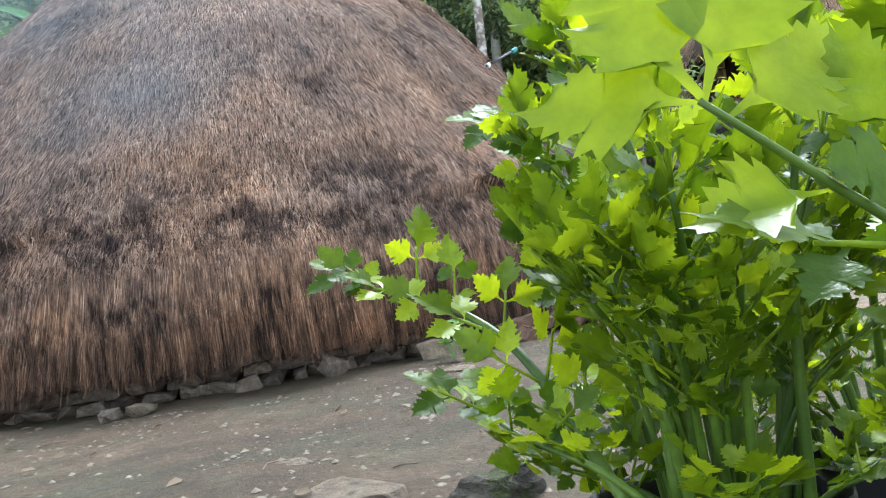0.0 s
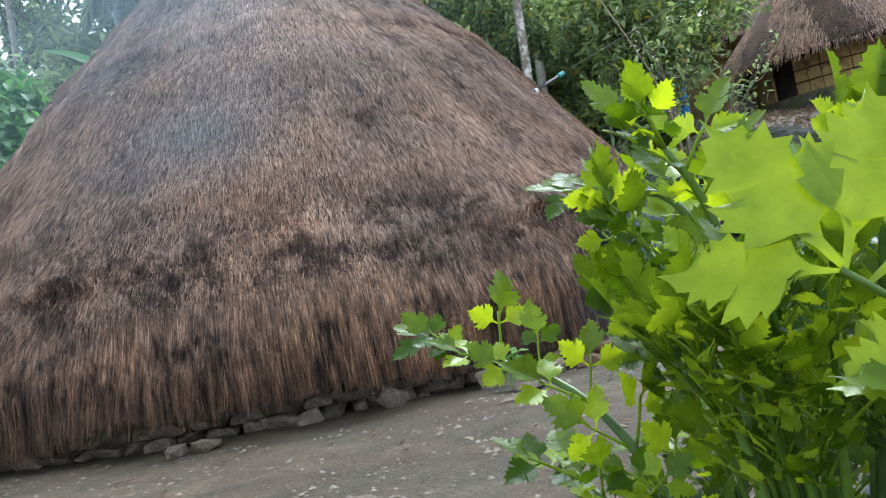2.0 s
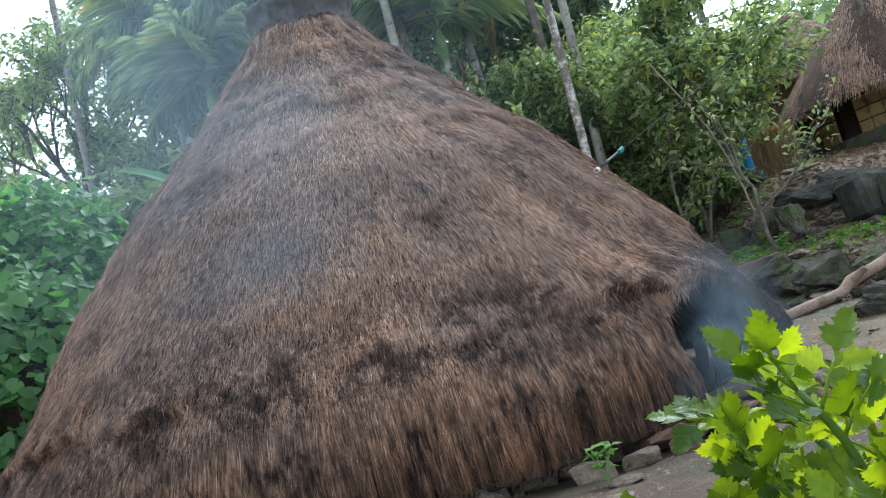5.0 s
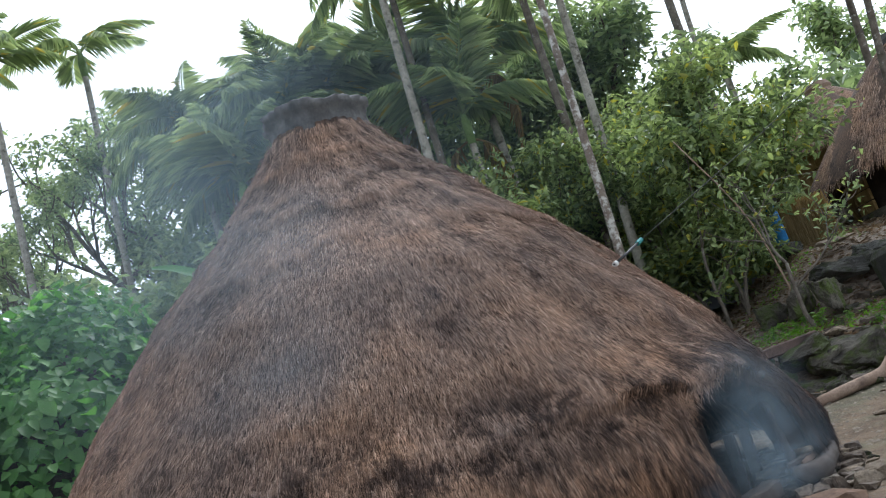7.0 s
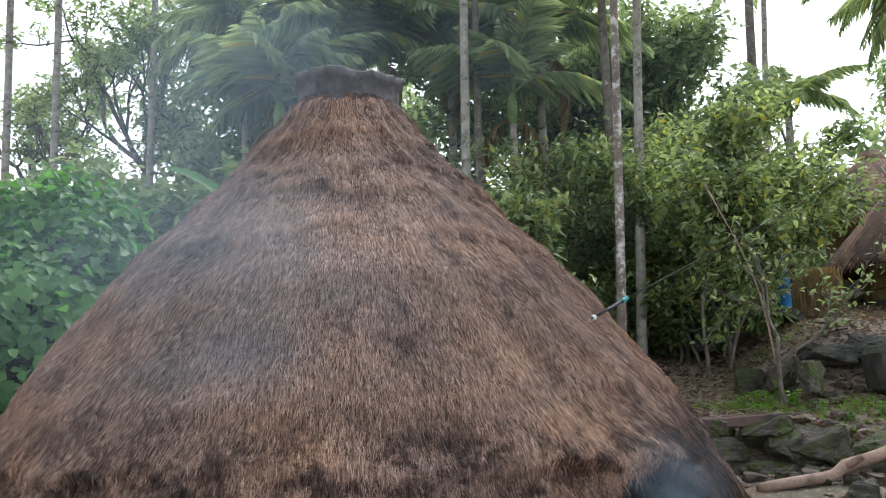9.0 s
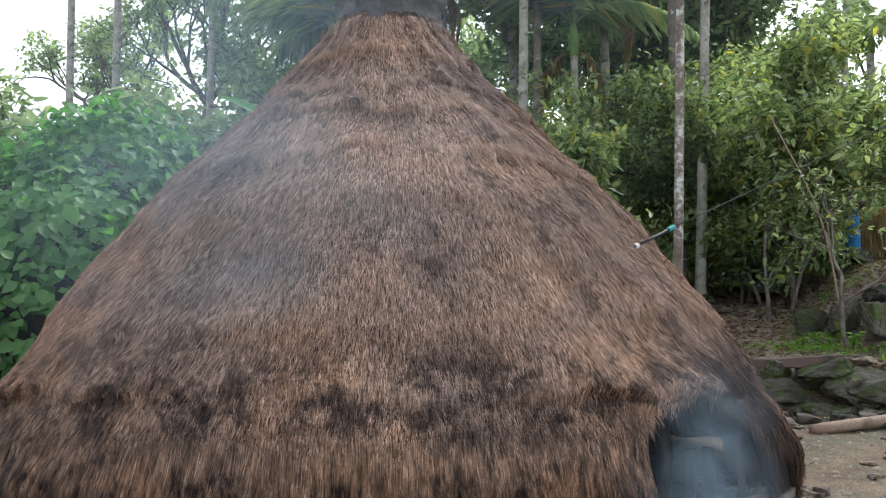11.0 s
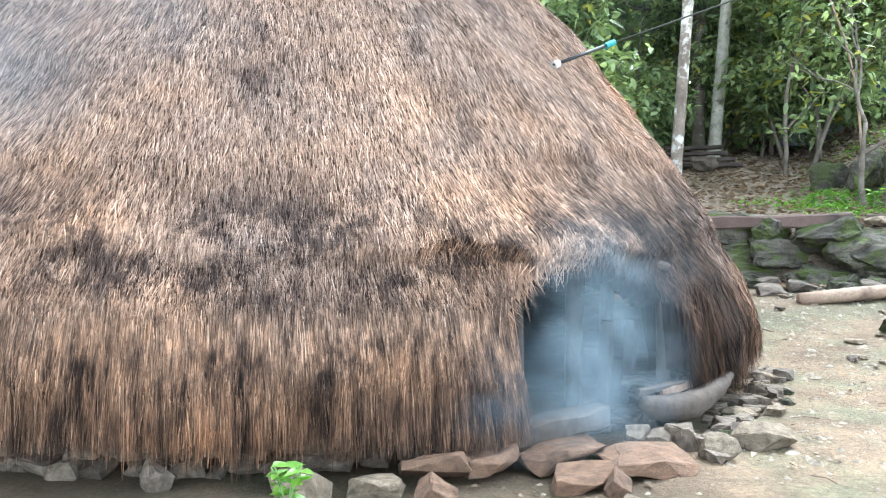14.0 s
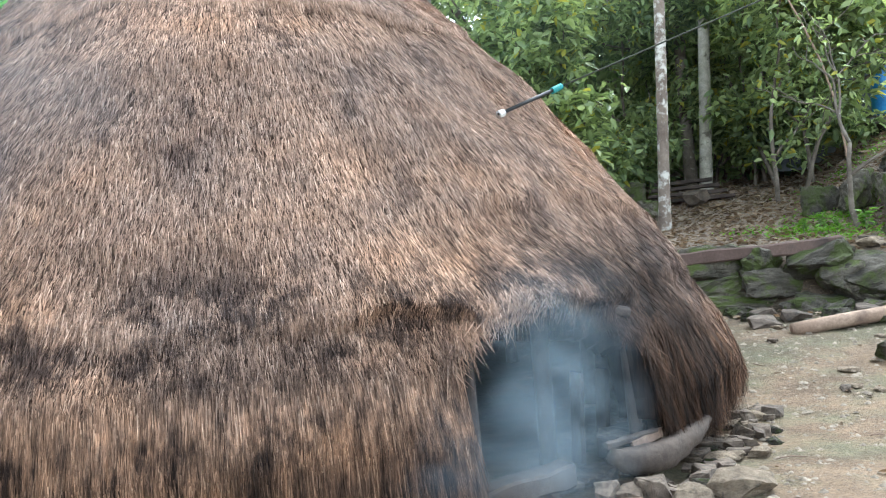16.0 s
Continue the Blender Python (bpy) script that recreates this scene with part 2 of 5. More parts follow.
def thatch_matter(name, strands):
    """Weathered grass thatch: straw to dark brown from strand to strand, soot and mildew in ragged patches."""
    m, n, l, b = nodes_of(name)
    at = n.new("ShaderNodeTexCoord").outputs["Object"]
    sep = n.new("ShaderNodeSeparateXYZ")
    l.new(at, sep.inputs[0])
    wide = scaled(n, l, at, (1, 1, 1.5))
    patch = noise_node(n, l, wide, 0.9, 4, 0.6)
    small = noise_node(n, l, scaled(n, l, at, (1, 1, 0.8)), 2.9, 7, 0.74)
    if strands:
        isl = n.new("ShaderNodeNewGeometry").outputs["Random Per Island"]
        c = ramp(n, l, isl, [(0.0, (0.125, 0.087, 0.065)), (0.3, (0.228, 0.156, 0.116)), (0.8, (0.35, 0.245, 0.188)), (1.0, (0.53, 0.41, 0.33))])
    else:
        c = ramp(n, l, noise_node(n, l, scaled(n, l, at, (60, 60, 6)), 1.0, 4, 0.7), [(0.3, (0.025, 0.018, 0.014)), (0.75, (0.14, 0.094, 0.07))])
    c = mixed(n, l, 1.0, c, ramp(n, l, patch, [(0.32, (0.66, 0.7, 0.77)), (0.52, (1.0, 0.98, 0.97)), (0.7, (1.22, 1.09, 0.95))]), "MULTIPLY")
    # mildewed, sooty blotches with ragged edges
    c = mixed(n, l, 1.0, c, ramp(n, l, small, [(0.31, (0.36, 0.37, 0.4)), (0.38, (0.6, 0.61, 0.64)), (0.44, (0.93, 0.94, 0.95)), (0.6, (1.04, 1.03, 1.01)), (0.72, (1.2, 1.14, 1.04))]), "MULTIPLY")
    # tufts: fine up the roof, long on the hanging skirt
    c = mixed(n, l, 1.0, c, ramp(n, l, noise_node(n, l, scaled(n, l, at, (34, 34, 14)), 1.0, 3, 0.6), [(0.32, (0.62, 0.61, 0.61)), (0.5, (1.0, 1.0, 1.0)), (0.68, (1.25, 1.23, 1.2))]), "MULTIPLY")
    # shade between the hanging straws, painted in as dark streaks
    gap_shade = ramp(n, l, noise_node(n, l, scaled(n, l, at, (17, 17, 1.3)), 1.0, 4, 0.7), [(0.37, (0.11, 0.11, 0.12)), (0.48, (0.62, 0.6, 0.58)), (0.59, (1.2, 1.15, 1.08)), (0.7, (1.65, 1.5, 1.32))])
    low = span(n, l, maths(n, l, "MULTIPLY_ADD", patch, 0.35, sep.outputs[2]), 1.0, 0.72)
    c = mixed(n, l, low, c, mixed(n, l, 1.0, c, gap_shade, "MULTIPLY"))
    # a sooty course low on the weather side
    band = maths(n, l, "MULTIPLY", span(n, l, sep.outputs[2], 0.62, 0.8), span(n, l, sep.outputs[2], 1.4, 1.05))
    blot = maths(n, l, "MULTIPLY", band, span(n, l, noise_node(n, l, at, 3.0, 9, 0.86), 0.46, 0.55))
    c = mixed(n, l, blot, c, mixed(n, l, 1.0, c, (0.24, 0.25, 0.28), "MULTIPLY"))
    # browner straw towards the hem; its shade, and smoke haze above, painted in
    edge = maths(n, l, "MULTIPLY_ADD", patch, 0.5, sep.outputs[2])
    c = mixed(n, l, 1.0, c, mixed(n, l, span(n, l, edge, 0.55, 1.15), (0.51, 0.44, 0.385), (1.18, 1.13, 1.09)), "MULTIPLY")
    # soot of years round the doorway
    off = n.new("ShaderNodeVectorMath")
    off.operation = "DISTANCE"
    l.new(at, off.inputs[0])
    off.inputs[1].default_value = (2.75, -0.92, 0.5)
    wob = maths(n, l, "MULTIPLY_ADD", small, 0.5, off.outputs["Value"])
    c = mixed(n, l, span(n, l, wob, 0.74, 1.15, 0.9, 0.0), c, mixed(n, l, 1.0, c, (0.17, 0.155, 0.15), "MULTIPLY"))
    l.new(c, b.inputs["Base Color"])
    b.inputs["Roughness"].default_value, b.inputs["Specular IOR Level"].default_value = 0.8, 0.14
    return m


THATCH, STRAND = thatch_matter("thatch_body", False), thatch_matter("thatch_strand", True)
EARTH_STONE = rough_matter("grey_brown_stone", (0.06, 0.044, 0.034), (0.18, 0.142, 0.108), 4, 30, third=(0.06, 0.055, 0.045), third_scale=5, by_object=0.35)
PALE_STONE = rough_matter("pale_limestone", (0.135, 0.1, 0.068), (0.35, 0.275, 0.195), 5, 24, bump=1.0, depth=0.02, third=(0.1, 0.085, 0.06), third_scale=6, by_object=0.2)
RED_STONE = rough_matter("red_brown_slab", (0.075, 0.044, 0.028), (0.19, 0.112, 0.07), 5, 28, bump=0.9, third=(0.07, 0.055, 0.045), by_object=0.15)
MOSS_STONE = rough_matter("mossy_stone", (0.032, 0.028, 0.021), (0.15, 0.132, 0.102), 3.5, 18, bump=1.0, depth=0.03, third=(0.07, 0.088, 0.024), third_scale=2.6, third_at=(0.48, 0.58), by_object=0.3)
GREY_ROCK = rough_matter("grey_boulder", (0.032, 0.03, 0.026), (0.13, 0.122, 0.105), 2.5, 16, bump=1.0, depth=0.03, third=(0.045, 0.05, 0.026), third_scale=3.5, third_at=(0.5, 0.6), by_object=0.15)
WOOD = rough_matter("weathered_wood", (0.1, 0.065, 0.045), (0.23, 0.16, 0.12), 4, 40, third=(0.05, 0.035, 0.028))
OLD_WOOD = rough_matter("smoke_stained_wood", (0.03, 0.023, 0.019), (0.1, 0.076, 0.06), 4, 35, bump=0.9, third=(0.035, 0.027, 0.022))
RED_WOOD = rough_matter("reddish_beam", (0.085, 0.055, 0.045), (0.16, 0.11, 0.09), 3, 45, third=(0.06, 0.045, 0.04))
PALE_WOOD = rough_matter("bare_branch", (0.2, 0.13, 0.09), (0.36, 0.26, 0.19), 4, 40, third=(0.12, 0.08, 0.06))
SOOT_WOOD = rough_matter("smoked_wood", (0.02, 0.016, 0.013), (0.075, 0.055, 0.045), 5, 40)
BARK = rough_matter("bark", (0.07, 0.055, 0.042), (0.2, 0.17, 0.135), 6, 40, third=(0.36, 0.35, 0.31), third_scale=9, third_at=(0.6, 0.68))
PALM_BARK = rough_matter("palm_bark", (0.19, 0.175, 0.14), (0.42, 0.39, 0.33), 7, 45, third=(0.09, 0.08, 0.06), third_scale=6, third_at=(0.55, 0.64))
LICHEN_BARK = rough_matter("lichen_bark", (0.12, 0.09, 0.07), (0.26, 0.21, 0.17), 6, 45, third=(0.52, 0.5, 0.45), third_scale=8, third_at=(0.5, 0.62))
SMOOTH_GREEN = rough_matter("green_crownshaft", (0.12, 0.2, 0.06), (0.2, 0.3, 0.1), 5, 30, rough=0.5, bump=0.1)
CAP = rough_matter("charred_fibre_cap", (0.05, 0.048, 0.048), (0.17, 0.165, 0.16), 6, 50, bump=0.8)
BAG = rough_matter("black_plastic_bag", (0.012, 0.012, 0.013), (0.025, 0.025, 0.027), 5, 60, rough=0.4, bump=0.3)
SOIL = rough_matter("potting_soil", (0.02, 0.014, 0.01), (0.07, 0.05, 0.035), 20, 90, bump=1.0)
BAMBOO = rough_matter("split_bamboo", (0.2, 0.13, 0.05), (0.36, 0.25, 0.1), 4, 40, third=(0.1, 0.07, 0.035))
BLACK_PIPE = rough_matter("black_pipe", (0.012, 0.012, 0.014), (0.03, 0.03, 0.03), 8, 60, rough=0.45, bump=0.1)
CABLE = rough_matter("grey_green_cable", (0.016, 0.018, 0.012), (0.04, 0.043, 0.028), 8, 60, rough=0.9, bump=0.1)
TEAL = rough_matter("teal_cord", (0.02, 0.2, 0.2), (0.05, 0.32, 0.3), 20, 90, rough=0.6)
WHITE_CORD = rough_matter("white_cord", (0.5, 0.5, 0.47), (0.75, 0.74, 0.7), 20, 90)
BLUE_PLASTIC = rough_matter("blue_plastic", (0.02, 0.14, 0.36), (0.04, 0.22, 0.5), 4, 40, rough=0.4, bump=0.1)
GREY_WALL = rough_matter("grey_sheet", (0.1, 0.11, 0.125), (0.2, 0.215, 0.235), 2, 30)
LITTER = foliage("dry_leaf", (0.17, 0.12, 0.082), (0.44, 0.345, 0.25), (0.5, 0.4, 0.3), 0.8, (0.4, 0.33, 0.25), 0.12)
VINE = foliage("vine_leaf", (0.055, 0.14, 0.042), (0.155, 0.3, 0.09), (1.15, 1.45, 0.7), 0.5)
SHRUB = foliage("shrub_leaf", (0.085, 0.13, 0.065), (0.41, 0.5, 0.25), (1.35, 1.35, 0.85), 0.4, (0.4, 0.38, 0.07), 0.05)
DEEP = foliage("deep_leaf", (0.105, 0.155, 0.085), (0.38, 0.46, 0.25), (1.35, 1.4, 0.95), 0.35)
PALM_LEAF = foliage("palm_leaf", (0.17, 0.23, 0.13), (0.49, 0.56, 0.33), (1.25, 1.3, 0.85), 0.45, (0.5, 0.4, 0.1), 0.05, 0.35)
DEAD_FROND = foliage("dead_frond", (0.18, 0.13, 0.06), (0.34, 0.26, 0.13), (1.1, 0.9, 0.5), 0.7)
BANANA = foliage("banana_leaf", (0.1, 0.24, 0.07), (0.14, 0.3, 0.1), (1.2, 1.3, 0.6), 0.35)
CELERY = foliage("celery_leaf", (0.045, 0.1, 0.007), (0.32, 0.45, 0.024), (1.95, 1.6, 0.2), 0.33, (0.42, 0.32, 0.05), 0.03, 0.3, 70)
CELERY_STEM = rough_matter("celery_stem", (0.035, 0.075, 0.008), (0.12, 0.19, 0.022), 12, 60, rough=0.4, bump=0.2, depth=0.002)
WEED = foliage("weed_leaf", (0.1, 0.22, 0.03), (0.2, 0.36, 0.06), (1.3, 1.4, 0.5), 0.4)


def ground_matter():
    """Trodden earth: grey-brown, algae-green where damp, turning to brown leaf mould under the trees."""
    m, n, l, b = nodes_of("trodden_earth")
    at = n.new("ShaderNodeTexCoord").outputs["Object"]
    big, mid, fine = noise_node(n, l, at, 0.7, 5), noise_node(n, l, at, 5, 6), noise_node(n, l, at, 45, 8, 0.75)
    c = ramp(n, l, big, [(0.32, (0.06, 0.039, 0.021)), (0.52, (0.1, 0.067, 0.038)), (0.7, (0.155, 0.108, 0.066))])
    c = mixed(n, l, span(n, l, noise_node(n, l, at, 1.3, 5, 0.65), 0.45, 0.62, 0, 0.7), c, (0.066, 0.066, 0.034))
    c = mixed(n, l, 0.7, c, ramp(n, l, mid, [(0.3, (0.6, 0.58, 0.56)), (0.7, (1.25, 1.25, 1.25))]), "MULTIPLY")
    c = mixed(n, l, 0.75, c, ramp(n, l, fine, [(0.3, (0.3, 0.28, 0.27)), (0.6, (1.25, 1.25, 1.25)), (0.75, (1.9, 1.9, 1.9))]), "MULTIPLY")
    sep = n.new("ShaderNodeSeparateXYZ")
    l.new(at, sep.inputs[0])
    # paler, sandy earth on the path past the doorway
    path = maths(n, l, "MULTIPLY_ADD", mid, 0.8, maths(n, l, "MULTIPLY_ADD", big, 2.4, sep.outputs[0]))
    c = mixed(n, l, maths(n, l, "MULTIPLY", span(n, l, path, 2.1, 3.5), span(n, l, sep.outputs[1], 10.4, 8.8)), c, mixed(n, l, 1.0, c, (1.95, 1.98, 2.1), "MULTIPLY"))
    far = maths(n, l, "MULTIPLY_ADD", mid, 3.0, sep.outputs[1])
    mould = ramp(n, l, fine, [(0.3, (0.1, 0.078, 0.058)), (0.55, (0.26, 0.205, 0.155)), (0.75, (0.42, 0.34, 0.26))])
    c = mixed(n, l, span(n, l, far, 12.2, 13.4), c, mould)
    l.new(c, b.inputs["Base Color"])
    b.inputs["Roughness"].default_value, b.inputs["Specular IOR Level"].default_value = 0.8, 0.35
    relief(n, l, b, fine, 1.0, 0.02)
    return m


GROUND = ground_matter()


# ---- ground ----
def spread(a, b, inner_a, inner_b, step, wide):
    return np.unique(np.r_[np.linspace(a, inner_a, wide), np.arange(inner_a, inner_b, step), np.linspace(inner_b, b, wide)])


xs, ys = spread(-150, 150, -6, 6, 0.1, 30), spread(-60, 200, -1, 17, 0.1, 40)
X, Y = np.meshgrid(xs, ys)
Z = ground_h(X, Y) + 0.008 * np.sin(13 * X + 4 * np.sin(3 * Y)) * np.sin(11 * Y + 3 * np.sin(4 * X))
tagged(raw("ground", np.stack([X, Y, Z], -1).reshape(-1, 3), grid_faces(len(ys), len(xs)), GROUND, shade=True),
       "trodden grey-brown earth yard with pebbles, leafy slope behind", "ground", kind="structure")

# ---- the thatched hut ----
hut = thing("thatched_hut", (HX, HY, 0), "round hut of brown weathered grass thatch with low smoky doorway", "hut")


COURSES = ((3.52, 0.05), (3.2, 0.07), (2.98, 0.09), (2.55, 0.055), (2.2, 0.035), (1.75, 0.03), (1.35, 0.04), (0.95, 0.08))


def course_edge(level, a):
    """Height of the wavy lower edge of one laid course."""
    return level + 0.05 * np.sin(3 * a + level * 7) + 0.03 * np.sin(9 * a + level * 3) + 0.02 * np.sin(23 * a + level) + 0.012 * np.sin(57 * a + 5 * level)


def courses(z, a):
    """Uneven thickness of the thatch: laid courses and lumps."""
    lap = 0.0
    for level, deep in COURSES:
        edge = course_edge(level, a)
        deep = deep * (0.65 + 0.35 * np.sin(4 * a + 11 * level) + 0.2 * np.sin(17 * a + 3 * level))
        lap = lap + deep * np.exp(-np.clip(z - edge, 0, 9) / 0.16) * (z > edge)
    lump = 0.025 * np.sin(5 * a + 3 * z) * np.sin(4 * z + a) + 0.018 * np.sin(13 * a - 5 * z) * np.sin(7 * z) + 0.01 * np.sin(31 * a + 6 * z)
    return lap + lump


DOOR_A, DOOR_B = radians(-42.0), radians(-21.0)


def door_top(a):
    u = (a - radians(-31.5)) / radians(10.5)
    return 0.90 - 0.2 * np.abs(u) ** 3 - 0.06 * np.clip(u, 0, 1)


def hem(a):
    """Height of the lower edge of the thatch."""
    return 0.185 + 0.03 * np.sin(3.1 * a) + 0.015 * np.sin(17 * a) + 0.1 * np.exp(-(((a - radians(-23)) / 0.12) ** 2)) + 0.06 * smooth(-0.4, 0.1, a) - 0.075 * smooth(-1.8, -2.25, a)


def hut_at(a, z, off=0.0):
    brow = 0.10 * np.exp(-(((a - radians(-31)) / 0.22) ** 2) - ((z - 1.0) / 0.16) ** 2)
    r = hut_radius(z, a) + courses(z, a) + brow + off
    return np.stack([r * np.cos(a), r * np.sin(a), z], -1)


aa = np.linspace(-np.pi, np.pi, 481)
uu = np.linspace(0, 1, 100)
A, Uu = np.meshgrid(aa, uu)
ZZ = hem(A) + 0.05 + (3.95 - hem(A) - 0.05) * Uu
V = hut_at(A, ZZ, -0.03)
F = grid_faces(100, 481)
mid_a, mid_z = A.ravel()[F].mean(1), ZZ.ravel()[F].mean(1)
F = F[~((mid_a > DOOR_A) & (mid_a < DOOR_B) & (mid_z < door_top(mid_a)))]
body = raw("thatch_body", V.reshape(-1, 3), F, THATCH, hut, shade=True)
thick = body.modifiers.new("thickness", "SOLIDIFY")
thick.thickness, thick.offset = 0.2, -1.0


def strands(name, seed, a, z, length, width, lift, sway, label=""):
    """Single grass blades that lie down the slope of the roof."""
    r = rng(seed)
    n = len(a)
    P = hut_at(a, z, r.uniform(-0.02, 0.015, n))
    low = hut_at(a + r.normal(0, sway, n), np.maximum(z - length, 0.03), r.uniform(0.0, 1.0, n) * lift)
    D = unit(low - P)
    out = np.stack([np.cos(a), np.sin(a), 0.5 + 0 * a], -1)
    S = unit(np.cross(D, out + r.normal(0, 0.35, (n, 3))))
    w = (width * r.uniform(0.6, 1.4, n))[:, None]
    L = (length * r.uniform(0.7, 1.2, n))[:, None]
    tip = P + D * L
    tip[:, 2] = np.maximum(tip[:, 2], 0.035)
    V = np.stack([P - S * w, P + S * w, tip + S * w * 0.3, tip - S * w * 0.3], 1).reshape(-1, 3)
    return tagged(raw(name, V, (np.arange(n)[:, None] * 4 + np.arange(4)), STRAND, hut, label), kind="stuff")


r = rng(3)
n = 430000
za = np.interp(r.uniform(0, 1, n), np.cumsum(np.r_[0, np.array(PROFILE_R[:-1]) * np.hypot(np.diff(PROFILE_Z), np.diff(PROFILE_R))]) / np.sum(np.array(PROFILE_R[:-1]) * np.hypot(np.diff(PROFILE_Z), np.diff(PROFILE_R))), PROFILE_Z)
ang = np.where(r.uniform(0, 1, n) < 0.88, r.uniform(radians(-185), radians(25), n), r.uniform(radians(25), radians(175), n))
ang = (ang + np.pi) % (2 * np.pi) - np.pi
ok = ~((ang > DOOR_A - 0.01) & (ang < DOOR_B + 0.01) & (za < door_top(ang) + 0.06)) & (za > hem(ang) + 0.12) & (za < 3.9)
strands("straw_layer", 4, ang[ok], za[ok], np.where(za[ok] < 0.7, 0.17, 0.06), np.where(za[ok] < 0.7, 0.0019, 0.0017), 0.025, np.where(za[ok] < 0.7, 0.004, 0.005))
# the hanging skirt
n = 62000
ang = np.where(r.uniform(0, 1, n) < 0.9, r.uniform(radians(-185), radians(25), n), r.uniform(radians(25), radians(175), n))
ang = (ang + np.pi) % (2 * np.pi) - np.pi
keep = ~((ang > DOOR_A) & (ang < DOOR_B))
ang = ang[keep]
zz = hem(ang) + r.uniform(0.08, 0.55, len(ang))
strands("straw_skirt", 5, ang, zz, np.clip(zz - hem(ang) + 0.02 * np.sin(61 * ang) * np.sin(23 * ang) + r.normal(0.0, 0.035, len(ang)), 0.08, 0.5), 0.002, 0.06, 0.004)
# loose ends hanging over the edge of each course
for level, deep in COURSES[:4] + COURSES[7:]:
    ang = r.uniform(-np.pi, 0.4, 9000)
    zz = course_edge(level, ang) + 0.03 + r.uniform(0, 0.06, len(ang))
    keep = (np.sin(7 * ang + level * 5) + np.sin(19 * ang + level) > -0.9) & ~((ang > DOOR_A) & (ang < DOOR_B) & (zz < 1.1))
    strands("course_fringe", 7 + int(level * 10), ang[keep], zz[keep], np.full(keep.sum(), 0.085), 0.0018, 0.045, 0.006)
# singed fringe over the doorway
ang = r.uniform(DOOR_A - 0.02, DOOR_B + 0.03, 1500)
zz = door_top(ang) + r.uniform(0.02, 0.12, len(ang))
strands("door_fringe", 6, ang, zz, r.uniform(0.06, 0.15, len(ang)), 0.003, 0.06, 0.02)

# cap of charred palm fibre on the peak
ca, cz = np.linspace(0, 2 * np.pi, 60, endpoint=False), np.array([3.78, 3.83, 3.86, 3.9, 3.98, 4.08, 4.11, 4.17, 4.19, 4.2])
cr = np.array([0.36, 0.4, 0.435, 0.44, 0.425, 0.43, 0.47, 0.475, 0.44, 0.0])
CA, CZ = np.meshgrid(ca, cz)
CR = cr[:, None] * (1 + 0.05 * np.sin(3 * CA + 1) + 0.03 * np.sin(11 * CA + CZ * 19) + 0.03 * np.sin(23 * CA + 8 * CZ) + 0.02 * np.sin(37 * CA - 30 * CZ))
V = np.stack([CR * np.cos(CA) * 1.02, CR * np.sin(CA) * 0.9, CZ + 0.025 * np.sin(2 * CA) + 0.012 * np.sin(7 * CA)], -1)
raw("ridge_cap", V.reshape(-1, 3), grid_faces(len(cz), 60, True), CAP, hut, "dark charred fibre cap on the peak", True)


def plank(name, a, b, wide, thick, material, parent, label="", twist=0.0, seed=0):
    """A rough plank or beam from a to b with worn edges."""
    a, b = Vector(a), Vector(b)
    bm = bmesh.new()
    bmesh.ops.create_cube(bm, size=1)
    bmesh.ops.scale(bm, vec=((b - a).length, wide, thick), verts=bm.verts)
    bmesh.ops.subdivide_edges(bm, edges=[e for e in bm.edges if abs((e.verts[0].co - e.verts[1].co).normalized().x) > 0.9], cuts=6)
    q = rng(seed)
    for v in bm.verts:
        v.co += Vector(q.normal(0, 0.06, 3) * min(wide, thick))
    bmesh.ops.bevel(bm, geom=bm.edges[:], offset=min(wide, thick) * 0.12, segments=1, affect="EDGES")
    turn = (b - a).to_track_quat("X", "Z").to_matrix().to_4x4()
    bm.transform(Matrix.Translation((a + b) / 2) @ turn @ pose(0, 0, 0, twist, 0, 0))
    return part(name, bm, material, parent, label)


o = Vector((HX, HY, 0))
plank("threshold", Vector((0.58, 5.6, 0.13)) - o, Vector((0.95, 5.99, 0.17)) - o, 0.13, 0.1, OLD_WOOD, hut, "worn grey wooden doorsill", seed=1)
for k, (ax, ay, hz, rr) in enumerate([(0.60, 5.76, 0.86, 0.03), (1.2, 6.52, 0.7, 0.035)]):
    v, f = tube(curve([(ax, ay, 0), (ax - 0.01, ay + 0.01, hz * 0.5), (ax - 0.03, ay + 0.04, hz)], 6) - np.array(o), rr, 8)
    raw("door_post", v, f, SOOT_WOOD, hut, shade=True)
v, f = tube(curve([(0.5, 5.75, 0.87), (0.82, 6.12, 0.93), (1.2, 6.5, 0.82)], 8) - np.array(o), 0.03, 8)
raw("lintel", v, f, SOOT_WOOD, hut, shade=True)
# a hollowed, split log bowing out under the thatch edge beside the doorway
line = curve([(1.12, 6.12, 0.2), (1.2, 6.21, 0.165), (1.32, 6.38, 0.15), (1.43, 6.59, 0.18), (1.5, 6.8, 0.23)], 22)
v, f = tube(line - np.array(o), 0.03 + 0.035 * np.sin(np.linspace(0.12, 2.95, 22)) ** 0.7, 14)
v += 0.007 * np.sin(v * 31 + 2) + 0.004 * np.sin(v[:, [1, 2, 0]] * 90)
raw("eave_log", v, f, OLD_WOOD, hut, "split log bowed out under the thatch edge", True)
plank("eave_board", Vector((1.1, 6.14, 0.25)) - o, Vector((1.3, 6.44, 0.25)) - o, 0.025, 0.03, OLD_WOOD, hut, "broken board under the thatch edge", 20, 2)
plank("eave_board", Vector((1.2, 6.26, 0.22)) - o, Vector((1.37, 6.55, 0.25)) - o, 0.02, 0.04, WOOD, hut, "broken board under the thatch edge", -15, 3)
